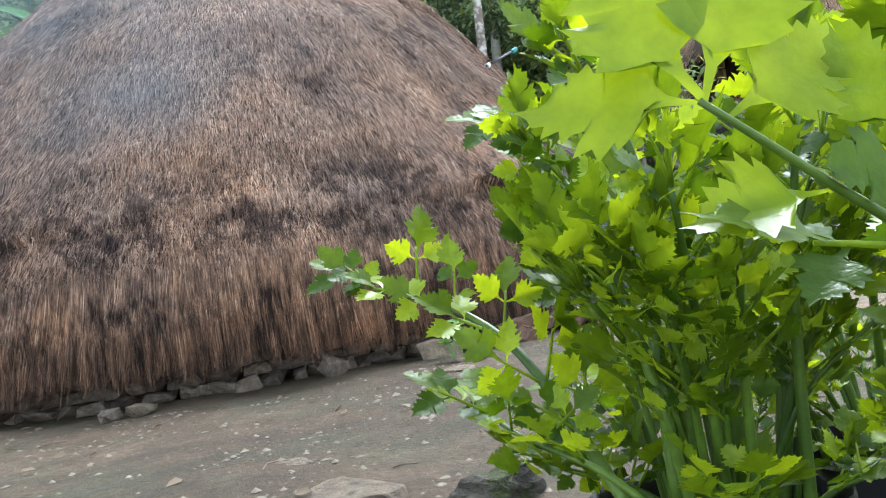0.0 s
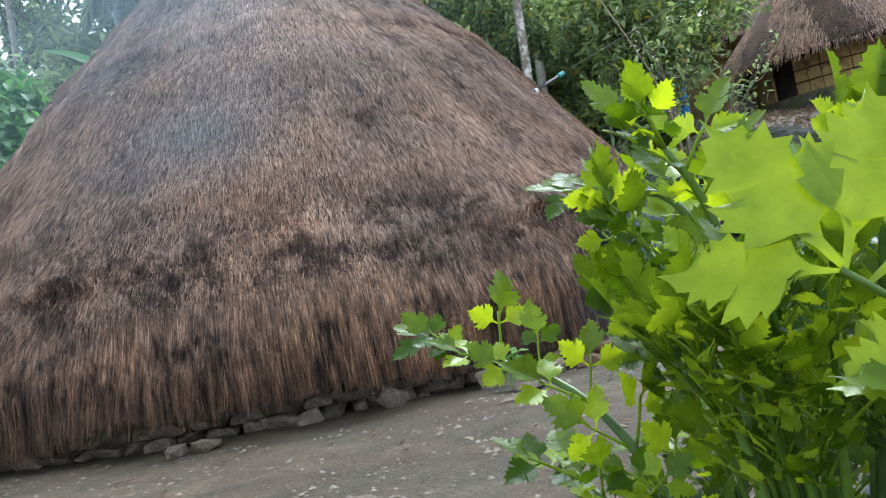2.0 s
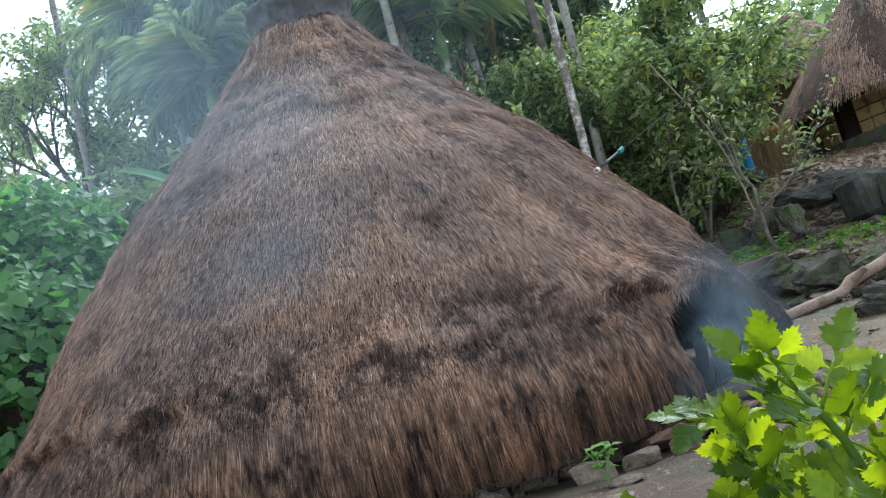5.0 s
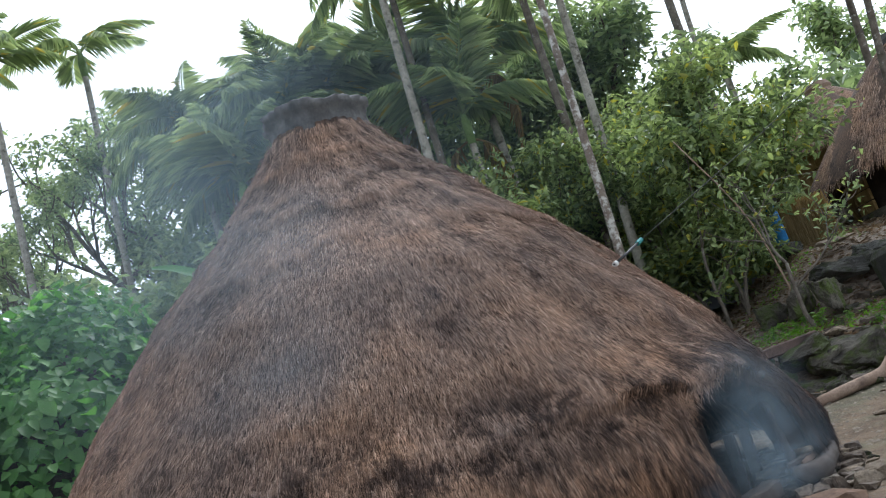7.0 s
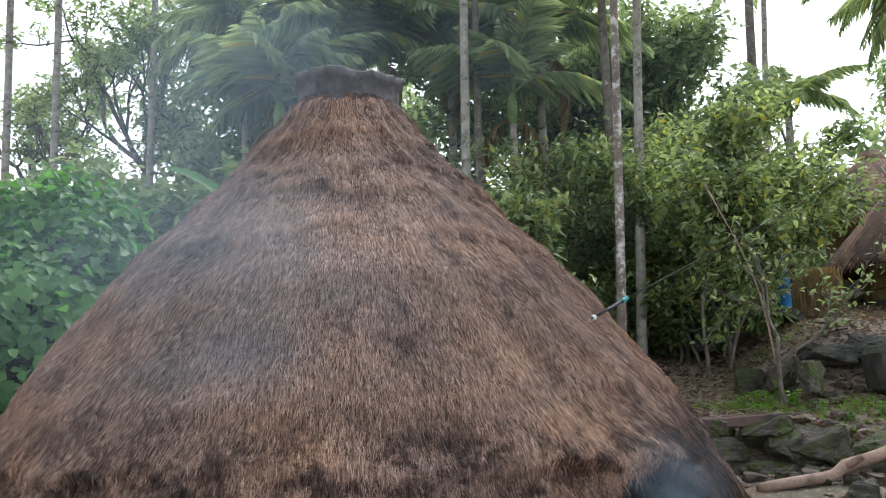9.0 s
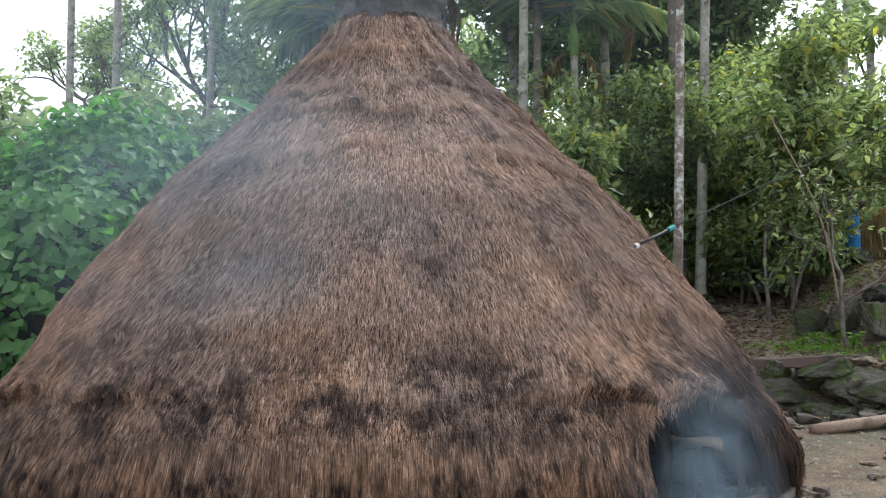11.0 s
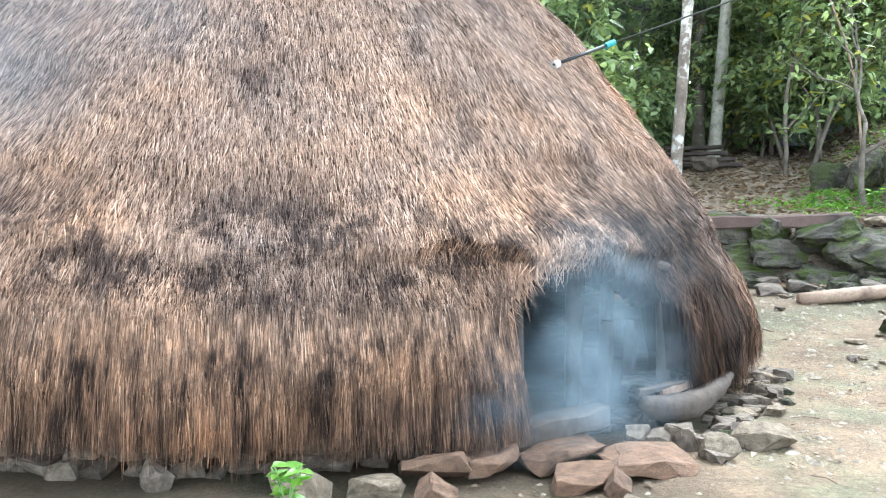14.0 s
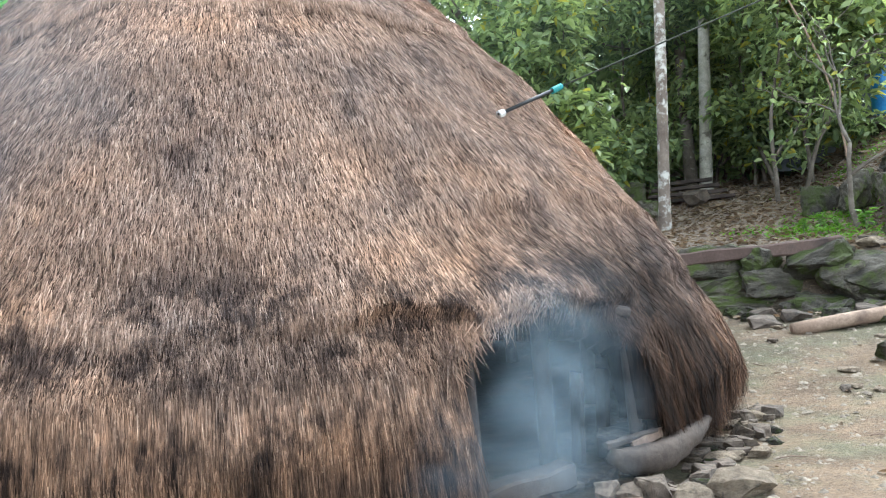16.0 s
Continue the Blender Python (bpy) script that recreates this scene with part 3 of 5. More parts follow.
for k, (bx, by) in enumerate([(0.86, 6.75), (0.98, 6.85)]):
    plank("inner_board", Vector((bx, by, 0.02)) - o, Vector((bx + 0.02, by + 0.02, 0.5)) - o, 0.09, 0.03, SOOT_WOOD, hut, seed=5 + k)
for k in range(10):
    a = 2 * np.pi * k / 10 + 0.3
    v, f = tube([(2.3 * np.cos(a), 2.3 * np.sin(a), 0), (2.3 * np.cos(a), 2.3 * np.sin(a), 1.15)], 0.05, 8)
    raw("inner_post", v, f, SOOT_WOOD, hut, shade=True)

# pipe and cable
P0, P1 = (0.55, 6.86, 1.91), (0.82, 7.25, 2.08)
pipe = thing("pipe", P0, "black plastic pipe stub poking out of thatch with cable tied on", "pipe")
v, f = tube(np.array([(0.50, 6.95, 1.85), P0, P1]) - P0, 0.011, 8)
raw("rod", v, f, BLACK_PIPE, pipe, shade=True)
v, f = tube(np.array([P0, np.array(P0) + (0.02, 0.03, 0.012)]) - P0, 0.022, 8)
raw("white_knot", v, f, WHITE_CORD, pipe)
v, f = tube(np.array([np.array(P1) - (0.03, 0.04, 0.02), np.array(P1) + (0.015, 0.02, 0.01)]) - P0, 0.02, 8)
raw("teal_knot", v, f, TEAL, pipe)
v, f = tube(curve([P1, (2.6, 9.6, 3.12), (4.41, 12.0, 4.27), (8.5, 17.5, 7.0)], 24) - np.array(P1), 0.0055, 6)
tagged(raw("cable", v, f, CABLE, shade=True), "thin grey-green overhead cable from hut to trees", "cable").location = P1

# ---- stones ----
STONES = {k: [stone_mesh("stone", 40 + i + 10 * q, m, f) for i in range(5)] for q, (k, m, f) in enumerate(
    [("earth", EARTH_STONE, 0.8), ("pale", PALE_STONE, 0.5), ("red", RED_STONE, 0.45), ("moss", MOSS_STONE, 0.9), ("grey", GREY_ROCK, 0.7)])}


def stone(kind, k, place, size, turn=0.0, parent=None, label="", tilt=0.0, group=""):
    ob = new("stone", STONES[kind][k % 5])
    m = pose(*place, tilt, tilt * 0.6, turn) @ Matrix.Diagonal((*size, 1))
    ob.matrix_basis = m
    if parent:
        ob.parent = parent
        ob.matrix_parent_inverse = parent.matrix_basis.inverted()
    else:
        tagged(ob, label, "stone", group)
    return ob


footing = thing("stone_footing", (HX, HY, 0), "low dry-stone footing of grey-brown stones under the thatch", "footing")
r = rng(11)
for course in range(3):
    a = radians(-132)
    while a < radians(20):
        w = r.uniform(0.09, 0.22)
        if not (course and radians(-46) < a < radians(-18)):
            rad = (2.7 - 0.03 * course + r.normal(0, 0.02)) * (1 + 0.042 * math.cos(2 * a) + 0.047 * math.sin(2 * a))
            high = r.uniform(0.06, 0.09)
            stone("earth", int(r.integers(5)), (HX + rad * math.cos(a), HY + rad * math.sin(a), 0.03 + 0.066 * course), (0.22, w * 1.15, high * 1.35), math.degrees(a) + r.normal(0, 8), footing, tilt=r.normal(0, 3))
        a += w / 2.85

# slabs and loose stones before the doorway and along the wall
for kind, k, p, s, turn, tilt, label in [
    ("red", 0, (0.95, 5.44, 0.03), (0.34, 0.24, 0.24), 25, 3, "flat red-brown stepping slab before the doorway"),
    ("red", 1, (1.17, 5.72, 0.045), (0.46, 0.34, 0.26), 35, 2, "broad red-brown stone slab before the doorway"),
    ("red", 2, (0.82, 5.66, 0.05), (0.44, 0.3, 0.26), 45, 2, "flat red-brown stone below the doorsill"),
    ("red", 3, (1.08, 5.42, 0.03), (0.13, 0.2, 0.2), 10, 8, "small upright red-brown stone by slabs"),
    ("red", 4, (0.36, 5.28, 0.07), (0.32, 0.18, 0.26), 28, 0, "squared brown footing stone beside the thatch"),
    ("red", 0, (0.56, 5.42, 0.07), (0.3, 0.18, 0.26), 38, 0, "squared brown footing stone beside the thatch"),
    ("pale", 0, (1.475, 5.98, 0.05), (0.19, 0.16, 0.26), 20, 8, "pale mossy stone block on the yard"),
    ("pale", 1, (1.68, 6.28, 0.05), (0.28, 0.3, 0.24), 60, 6, "pale broken limestone on the yard"),
    ("pale", 2, (1.27, 5.2, 0.01), (0.28, 0.3, 0.12), 30, 2, "pale flat paving stone sunk in earth"),
    ("pale", 3, (1.55, 5.1, 0.015), (0.5, 0.42, 0.14), 60, 2, "large pale flat paving stone in the yard"),
    ("earth", 0, (1.32, 6.08, 0.06), (0.22, 0.14, 0.2), 40, 5, "grey-brown stone beside the doorway"),
    ("earth", 1, (1.2, 6.0, 0.05), (0.13, 0.12, 0.16), 10, 5, "grey-brown stone beside the doorway"),
    ("earth", 2, (1.1, 5.98, 0.06), (0.1, 0.12, 0.2), 70, 9, "grey-brown stone beside the doorway"),
    ("red", 3, (0.42, 5.08, 0.03), (0.2, 0.17, 0.24), 30, 14, "wedge of brown stone leaning on footing"),
    ("pale", 4, (-0.1, 4.99, 0.04), (0.26, 0.14, 0.24), 6, 0, "tan block of stone in the footing"),
    ("pale", 1, (0.17, 5.06, 0.04), (0.24, 0.13, 0.2), 14, 0, "grey-white flaked block in the footing"),
    ("earth", 4, (-0.68, 4.86, 0.04), (0.13, 0.13, 0.2), 45, 20, "pointed brown stone against the footing"),
    ("pale", 0, (0.06, 4.62, 0.015), (0.2, 0.12, 0.09), 12, 3, "small pale flat stone on the yard"),
    ("pale", 1, (-0.02, 4.22, 0.01), (0.2, 0.14, 0.08), 40, 3, "small pinkish flat stone on the yard"),
    ("pale", 2, (-1.62, 4.55, 0.025), (0.17, 0.12, 0.13), 20, 6, "tan stone lying before the thatch"),
    ("earth", 2, (-1.76, 4.5, 0.02), (0.12, 0.1, 0.1), 60, 6, "small dark stone lying before the thatch"),
    ("pale", 3, (-0.56, 2.74, 0.0), (0.13, 0.12, 0.05), 30, 3, "pale broken tile piece on earth"),
    ("pale", 4, (-0.29, 2.2, 0.01), (0.24, 0.24, 0.12), 15, 4, "flat tan stone half sunk in earth"),
    ("moss", 0, (0.03, 2.0, 0.01), (0.27, 0.22, 0.16), 5, 2, "mossy flat edging stone near the plants"),
    ("pale", 0, (-0.62, 2.3, -0.01), (0.22, 0.2, 0.08), 50, 2, "flat tan stone half sunk in earth"),
    ("pale", 2, (0.18, 1.5, 0.02), (0.2, 0.2, 0.14), 50, 2, "pale stone between the grow bags"),
    ("pale", 3, (0.5, 1.9, 0.02), (0.24, 0.2, 0.14), 10, 2, "pale stone behind the grow bags"),
]:
    stone(kind, k, p, s, turn, None, label, tilt)
r = rng(12)
for k in range(46):
    u = r.uniform(0, 1)
    x, y = 1.45 + 0.36 * u + r.normal(0, 0.09), 6.1 + 1.9 * u + r.normal(0, 0.12)
    s = r.uniform(0.05, 0.15)
    stone("pale" if r.uniform() < 0.55 else "earth", k, (x, y, float(ground_h(x, y)) + 0.02), (s * 1.3, s, s * 0.8), r.uniform(0, 360), None, "small broken stone scattered along the hut edge", r.normal(0, 8), "stones along the hut edge")
for k in range(30):
    x, y = r.uniform(1.9, 4.2), r.uniform(8.0, 10.6)
    s = r.uniform(0.04, 0.12)
    stone("pale" if r.uniform() < 0.5 else "earth", k, (x, y, float(ground_h(x, y)) + 0.012), (s * 1.4, s, s * 0.7), r.uniform(0, 360), None, "small broken stone lying on the yard path", r.normal(0, 8), "stones on the path")

# pebbles, grit and litter
def grit(name, seed, n, xr, yr, sizes, kind_mat, label):
    q = rng(seed)
    base = np.array([(1, 0, 0), (0.2, 0.9, 0), (-0.9, 0.35, 0), (-0.6, -0.7, 0), (0.5, -0.8, 0), (0.1, 0.05, 0.55)])
    f = np.array([(0, 1, 5), (1, 2, 5), (2, 3, 5), (3, 4, 5), (4, 0, 5)])
    x, y = q.uniform(*xr, n), q.uniform(*yr, n)
    s = sizes[0] * (sizes[1] / sizes[0]) ** (q.uniform(0, 1, n) ** 2.2)
    t = q.uniform(0, 6.28, n)
    far = np.hypot((x - HX), (y - HY)) > 3.05
    V = base[None] * (s[:, None, None] * q.uniform(0.6, 1.3, (n, 6, 1)))
    V = np.stack([V[..., 0] * np.cos(t)[:, None] - V[..., 1] * np.sin(t)[:, None], V[..., 0] * np.sin(t)[:, None] + V[..., 1] * np.cos(t)[:, None], V[..., 2]], -1)
    V += np.stack([x, y, ground_h(x, y) - 0.002], -1)[:, None]
    V = V[far]
    return tagged(raw(name, V.reshape(-1, 3), (np.arange(len(V))[:, None, None] * 6 + f[None]).reshape(-1, 3), kind_mat), label, "gravel", kind="stuff")


GRIT = rough_matter("grit", (0.09, 0.07, 0.05), (0.3, 0.25, 0.19), 14, 40)
grit("pebbles", 21, 12000, (-4, 2.8), (1.2, 7), (0.003, 0.02), GRIT, "scattered pale pebbles and grit on earth")
grit("gravel", 22, 9000, (1.3, 5.5), (6, 11.2), (0.006, 0.035), GRIT, "broken stone chips on the path")


def litter(name, seed, n, xr, yr, size, material, label):
    q = rng(seed)
    x, y = q.uniform(*xr, n), q.uniform(*yr, n)
    keep = np.hypot(x - HX, y - HY) > 3.0
    x, y = x[keep], y[keep]
    n = len(x)
    t = q.uniform(0, 6.28, n)
    D = np.stack([np.cos(t), np.sin(t), q.normal(0.15, 0.2, n)], -1)
    s = q.uniform(0.5, 1.3, n) * size
    v, f = leaves(np.stack([x, y, ground_h(x, y) + 0.012], -1), D, np.stack([q.normal(0, 0.4, n), q.normal(0, 0.4, n), np.ones(n)], -1), s, s * 0.5)
    return tagged(raw(name, v, f, material), label, "leaf litter", kind="stuff")


litter("leaf_litter", 23, 22000, (-1, 7), (10.6, 19), 0.085, LITTER, "brown dry leaves covering the slope under trees")
q = rng(26)
m = 2200
spots = np.array([(2.4, 12.6, 0.35), (2.75, 12.5, 0.3), (3.6, 12.1, 0.4), (4.4, 11.9, 0.5), (4.0, 12.4, 0.3), (5.0, 12.2, 0.4), (2.9, 13.3, 0.25), (3.4, 15.2, 0.4)])
k = q.integers(len(spots), size=m)
x, y = spots[k, 0] + q.normal(0, 1, m) * spots[k, 2], spots[k, 1] + q.normal(0, 0.7, m) * spots[k, 2]
t = q.uniform(0, 6.28, m)
sz = q.uniform(0.025, 0.07, m)
v, f = leaves(np.stack([x, y, ground_h(x, y) + q.uniform(0, 0.05, m)], -1), np.stack([np.cos(t), np.sin(t), q.uniform(0.2, 1.2, m)], -1), np.stack([q.normal(0, 0.4, m), q.normal(0, 0.4, m), np.ones(m)], -1), sz, sz * 0.5)
tagged(raw("low_weeds", v, f, WEED), "low green weeds spread over the leafy slope", "weeds", kind="stuff")
litter("fallen_leaves", 24, 260, (-3, 3.5), (1.5, 10.5), 0.05, LITTER, "few dry leaves fallen on the yard")
q = rng(25)
pieces = []
for k in range(90):
    x, y, t, s = q.uniform(-3, 3.4), q.uniform(1.6, 10), q.uniform(0, 6.28), q.uniform(0.04, 0.16)
    if math.hypot(x - HX, y - HY) > 3.1:
        z = float(ground_h(x, y)) + 0.006
        pieces.append(tube([(x, y, z), (x + s * 0.5 * math.cos(t), y + s * 0.5 * math.sin(t), z + 0.006), (x + s * math.cos(t + 0.2), y + s * math.sin(t + 0.2), z)], 0.0028, 4))
v, f = join(pieces)
tagged(raw("twigs", v, f, WOOD), "thin dry twigs strewn on the yard", "twigs", kind="stuff")

# ---- terrace behind: mossy retaining wall, beam, crooked log ----
wall = thing("terrace_wall", (2.6, 11.2, 0.4), "rough retaining wall of dark mossy boulders", "stone wall")
r = rng(13)
for row in range(3):
    x = 0.7
    while x < (3.2, 3.0, 2.3)[row]:
        w = r.uniform(0.24, 0.72) * (1.15 - 0.15 * row)
        y = 11.12 + 0.09 * row + r.normal(0, 0.04) + 0.12 * math.sin(x * 1.7)
        stone("moss", int(r.integers(5)), (x + w / 2, y, 0.42 + 0.2 * row + r.normal(0, 0.045)), (w * r.uniform(1.0, 1.3), 0.45, 0.33 * r.uniform(0.75, 1.35)), r.normal(0, 12), wall, tilt=r.normal(0, 7))
        x += w
for k in range(30):
    x = r.uniform(1.0, 3.6)
    s = r.uniform(0.08, 0.3)
    stone("pale" if k % 3 else "earth", k, (x, 11.55 + r.normal(0, 0.1), float(ground_h(x, 11.6)) + 0.05), (s, s * 0.7, s * 0.6), r.uniform(0, 360), None, "loose stone on top of the terrace edge", r.normal(0, 6), "stones on the terrace")
beam = thing("timber_beam", (2.0, 11.25, 0.93), "reddish squared timber beam lying on the mossy wall", "beam")
plank("beam_body", (-0.95, 0.03, -0.02), (0.7, 0.02, 0.04), 0.16, 0.12, RED_WOOD, beam, seed=9)
log = thing("crooked_log", (2.12, 9.9, 0.3), "bare crooked brown branch log lying on the yard", "log")
v, f = tube(curve([(0, 0, 0.02), (0.42, 0.12, 0.07), (0.78, 0.24, 0.11), (0.95, 0.3, 0.2), (1.4, 0.55, 0.3), (2.1, 1.0, 0.5)], 18), np.r_[0.055, np.full(9, 0.06), 0.075, 0.07, np.full(6, 0.065)], 10)
raw("limb", v, f, PALE_WOOD, log, shade=True)
v, f = tube(curve([(0.9, 0.28, 0.17), (1.05, 0.22, 0.27), (1.1, 0.2, 0.3)], 5), [0.05, 0.045, 0.04, 0.035, 0.03], 8)
raw("knot", v, f, PALE_WOOD, log, shade=True)
# upper terrace: big flat rock, stone bank
for k, (p, s, turn, kind, label) in enumerate([
    ((2.95, 9.3, 0.24), (0.75, 0.55, 0.5), 25, "moss", "low mossy rock beside the crooked log"),
    ((3.3, 9.0, 0.2), (0.5, 0.45, 0.4), 70, "moss", "low mossy rock beside the crooked log"),
    ((3.0, 11.1, 0.62), (0.8, 0.6, 0.65), 15, "moss", "dark mossy boulder below the timber beam"),
    ((3.7, 11.0, 0.62), (0.6, 0.5, 0.45), 50, "moss", "dark mossy boulder below the timber beam"),
    ((3.45, 12.95, 1.42), (0.55, 0.45, 0.6), 40, "moss", "dark mossy boulder in the stone bank"),
    ((3.15, 13.3, 1.5), (0.5, 0.5, 0.6), 10, "moss", "dark mossy boulder in the stone bank"),
    ((5.1, 12.7, 1.35), (0.7, 0.6, 0.7), 70, "moss", "dark mossy boulder in the stone bank"),
    ((3.8, 13.6, 1.75), (0.8, 0.6, 0.45), 25, "grey", "flat grey stone step up to the far hut"),
    ((4.5, 13.8, 1.85), (0.9, 0.6, 0.5), 5, "grey", "flat grey stone step up to the far hut"),
    ((2.75, 13.6, 1.4), (0.5, 0.5, 0.5), 5, "moss", "dark mossy boulder in the stone bank"),
    ((4.3, 14.9, 2.3), (0.7, 0.4, 0.2), 15, "pale", "pale flat stone before the far hut"),
    ((0.75, 14.4, 1.5), (0.5, 0.4, 0.35), 20, "moss", "dark mossy boulder between palm trunks"),
    ((1.25, 15.2, 1.65), (0.4, 0.35, 0.3), 60, "earth", "grey-brown stone between palm trunks"),
    ((0.2, 15.0, 1.7), (0.8, 0.5, 0.6), 30, "moss", "dark mossy boulder between palm trunks")]):
    stone(kind, k, p, s, turn, None, label, 3)
block = thing("boulder", (4.85, 13.0, 1.2), "large flat-topped grey boulder on the slope", "boulder")
plank("rock", (-0.62, 0, 0.27), (0.75, 0.06, 0.33), 0.8, 0.62, GREY_ROCK, block, seed=44)
r = rng(14)
for k in range(75):
    x, y = r.uniform(2.9, 5.8), r.uniform(10.4, 14.0)
    s = r.uniform(0.06, 0.24)
    stone("moss" if k % 2 else "earth", k, (x, y, float(ground_h(x, y)) + 0.02), (s * 1.3, s, s * 0.8), r.uniform(0, 360), None, "weathered stone lying on the leafy slope", r.normal(0, 8), "stones on the slope")

r = rng(16)
for k in range(44):
    x, y = r.uniform(1.7, 4.2), r.uniform(10.1, 11.0)
    s = r.uniform(0.08, 0.28)
    stone("earth" if k % 3 == 0 else "moss", k, (x, y, float(ground_h(x, y)) + 0.03), (s * 1.4, s, s * 0.8), r.uniform(0, 360), None, "dark weathered stone at the foot of the terrace", r.normal(0, 9), "stones below the terrace")

r = rng(15)
for k in range(60):
    a, d = radians(r.uniform(-44, 12)), 2.98 + abs(r.normal(0, 0.17))
    x, y = HX + d * math.cos(a), HY + d * math.sin(a)
    s = r.uniform(0.035, 0.11)
    stone(("pale", "earth", "moss")[k % 3], k, (x, y, float(ground_h(x, y)) + 0.012), (s * 1.4, s, s * 0.7), r.uniform(0, 360), None, "small broken stone in the rubble by the doorway", r.normal(0, 9), "rubble by the doorway")

# ---- far huts ----
def far_hut(place, eave_r, eave_z, top_z, seed, label, flat_cap):
    h = thing("far_hut", place, label, "hut")
    n, k = 14, 90
    u = np.linspace(0, 1, n)
    a = np.linspace(0, 2 * np.pi, k, endpoint=False)
    Aa, Ua = np.meshgrid(a, u)
    R = eave_r * (1 - Ua) ** 0.85 + 0.14 + 0.05 * np.sin(9 * Aa + 5 * Ua) * (1 - Ua)
    Zq = eave_z + (top_z - eave_z) * Ua ** 0.95
    raw("roof", np.stack([R * np.cos(Aa), R * np.sin(Aa), Zq], -1).reshape(-1, 3), grid_faces(n, k, True), THATCH, h, "dark weathered thatch roof", True)
    q = rng(seed)
    m = 22000
    t = q.uniform(0, 1, m) ** 0.7
    t = 1 - t
    an = q.uniform(np.pi * 0.9, 2.1 * np.pi, m)
    rad = eave_r * (1 - t) ** 0.85 + 0.15
    P = np.stack([rad * np.cos(an), rad * np.sin(an), eave_z + (top_z - eave_z) * t ** 0.95], -1)
    D = unit(np.stack([np.cos(an) * 0.7, np.sin(an) * 0.7, -1.0 + 0 * an], -1) + q.normal(0, 0.12, (m, 3)))
    S = unit(np.cross(D, np.stack([np.cos(an), np.sin(an), 0.6 + 0 * an], -1)))
    L = q.uniform(0.15, 0.32, (m, 1))
    V = np.stack([P - S * 0.006, P + S * 0.006, P + D * L + S * 0.002, P + D * L - S * 0.002], 1).reshape(-1, 3)
    tagged(raw("straw_layer", V, np.arange(m)[:, None] * 4 + np.arange(4), STRAND, h), kind="stuff")
    wr = eave_r - 0.55
    for j in range(26):
        a0, a1 = np.pi * 0.95 + j * 0.135, np.pi * 0.95 + (j + 1) * 0.135 - 0.008
        if 4 <= j <= 5 and not flat_cap:
            continue
        for row in range(3):
            z0, z1 = 0.35 + (eave_z - 0.35) * row / 3 + 0.012, 0.35 + (eave_z - 0.35) * (row + 1) / 3 - 0.012
            V = [(wr * math.cos(b) * g, wr * math.sin(b) * g, z) for g in (1, 0.97) for z in (z0, z1) for b in (a0, a1)]
            raw("bamboo_panel", V, [(0, 1, 3, 2), (5, 4, 6, 7), (0, 4, 5, 1), (2, 3, 7, 6), (0, 2, 6, 4), (1, 5, 7, 3)], BAMBOO, h)
    v, f = tube([(0, 0, 0.3), (0, 0, eave_z + 0.2)], wr - 0.25, 20)
    raw("inner_wall", v, f, SOOT_WOOD, h)
    v, f = tube([(0, 0, -0.5), (0, 0, 0.2), (0, 0, 0.36)], [wr + 0.25, wr + 0.2, wr + 0.12], 28)
    raw("stone_base", v, f, MOSS_STONE, h)
    v, f = tube([(0, 0, top_z - 0.15), (0, 0, top_z), (0, 0, top_z + 0.12)], [0.3, 0.33, 0.26], 14)
    raw("ridge_cap", v, f, PALE_WOOD if flat_cap else CAP, h)
    return h


far_hut((7.75, 18.3, 2.45), 2.5, 1.05, 3.55, 31, "far round hut with split-bamboo wall and dark thatch roof", False)
far_hut((7.45, 22.6, 3.5), 1.75, 1.55, 3.15, 32, "farther small thatched hut with pale ridge cap", True)
stone("grey", 2, (3.85, 16.2, 2.5), (0.5, 0.45, 0.34), 10, None, "flat grey stone under the blue drum")
drum = thing("blue_drum", (3.85, 16.2, 2.62), "upright blue plastic drum standing near the far hut", "drum")
v, f = tube([(0, 0, 0), (0, 0, 0.02), (0, 0, 0.22), (0, 0, 0.235), (0, 0, 0.25), (0, 0, 0.45), (0, 0, 0.465), (0, 0, 0.48), (0, 0, 0.68), (0, 0, 0.7)], [0.1, 0.115, 0.115, 0.123, 0.115, 0.115, 0.123, 0.115, 0.115, 0.1], 20)
raw("barrel", v, f, BLUE_PLASTIC, drum, shade=True)
v, f = tube([(0.04, 0, 0.7), (0.04, 0, 0.73)], 0.03, 12)
raw("bung", v, f, BLUE_PLASTIC, drum)
shed = thing("grey_shed", (3.2, 17.4, 2.0), "small grey sheet-walled shed half hidden behind shrubs", "shed")
plank("wall_sheet", (-0.8, -0.3, 0.75), (0.85, -0.3, 0.75), 0.04, 1.5, GREY_WALL, shed, seed=61)
plank("side_sheet", (0.9, -0.3, 0.75), (0.9, 1.3, 0.75), 0.04, 1.5, GREY_WALL, shed, seed=62)
plank("roof_sheet", (-1.0, 0.5, 1.55), (1.1, 0.5, 1.6), 1.9, 0.04, GREY_WALL, shed, seed=63)
screen = thing("straw_screen", (4.35, 16.4, 2.35), "pale dry grass screen beside the blue drum", "screen")
q = rng(64)
m = 1800
P = np.stack([q.uniform(-0.4, 0.5, m), q.normal(0, 0.05, m), q.uniform(0.2, 1.0, m)], -1)
D = unit(np.stack([q.normal(0, 0.06, m), q.normal(0, 0.06, m), -np.ones(m)], -1))
S = unit(np.cross(D, np.array([0, -1, 0]) + q.normal(0, 0.2, (m, 3))))
V = np.stack([P - S * 0.006, P + S * 0.006, P + D * 0.3 + S * 0.004, P + D * 0.3 - S * 0.004], 1).reshape(-1, 3)
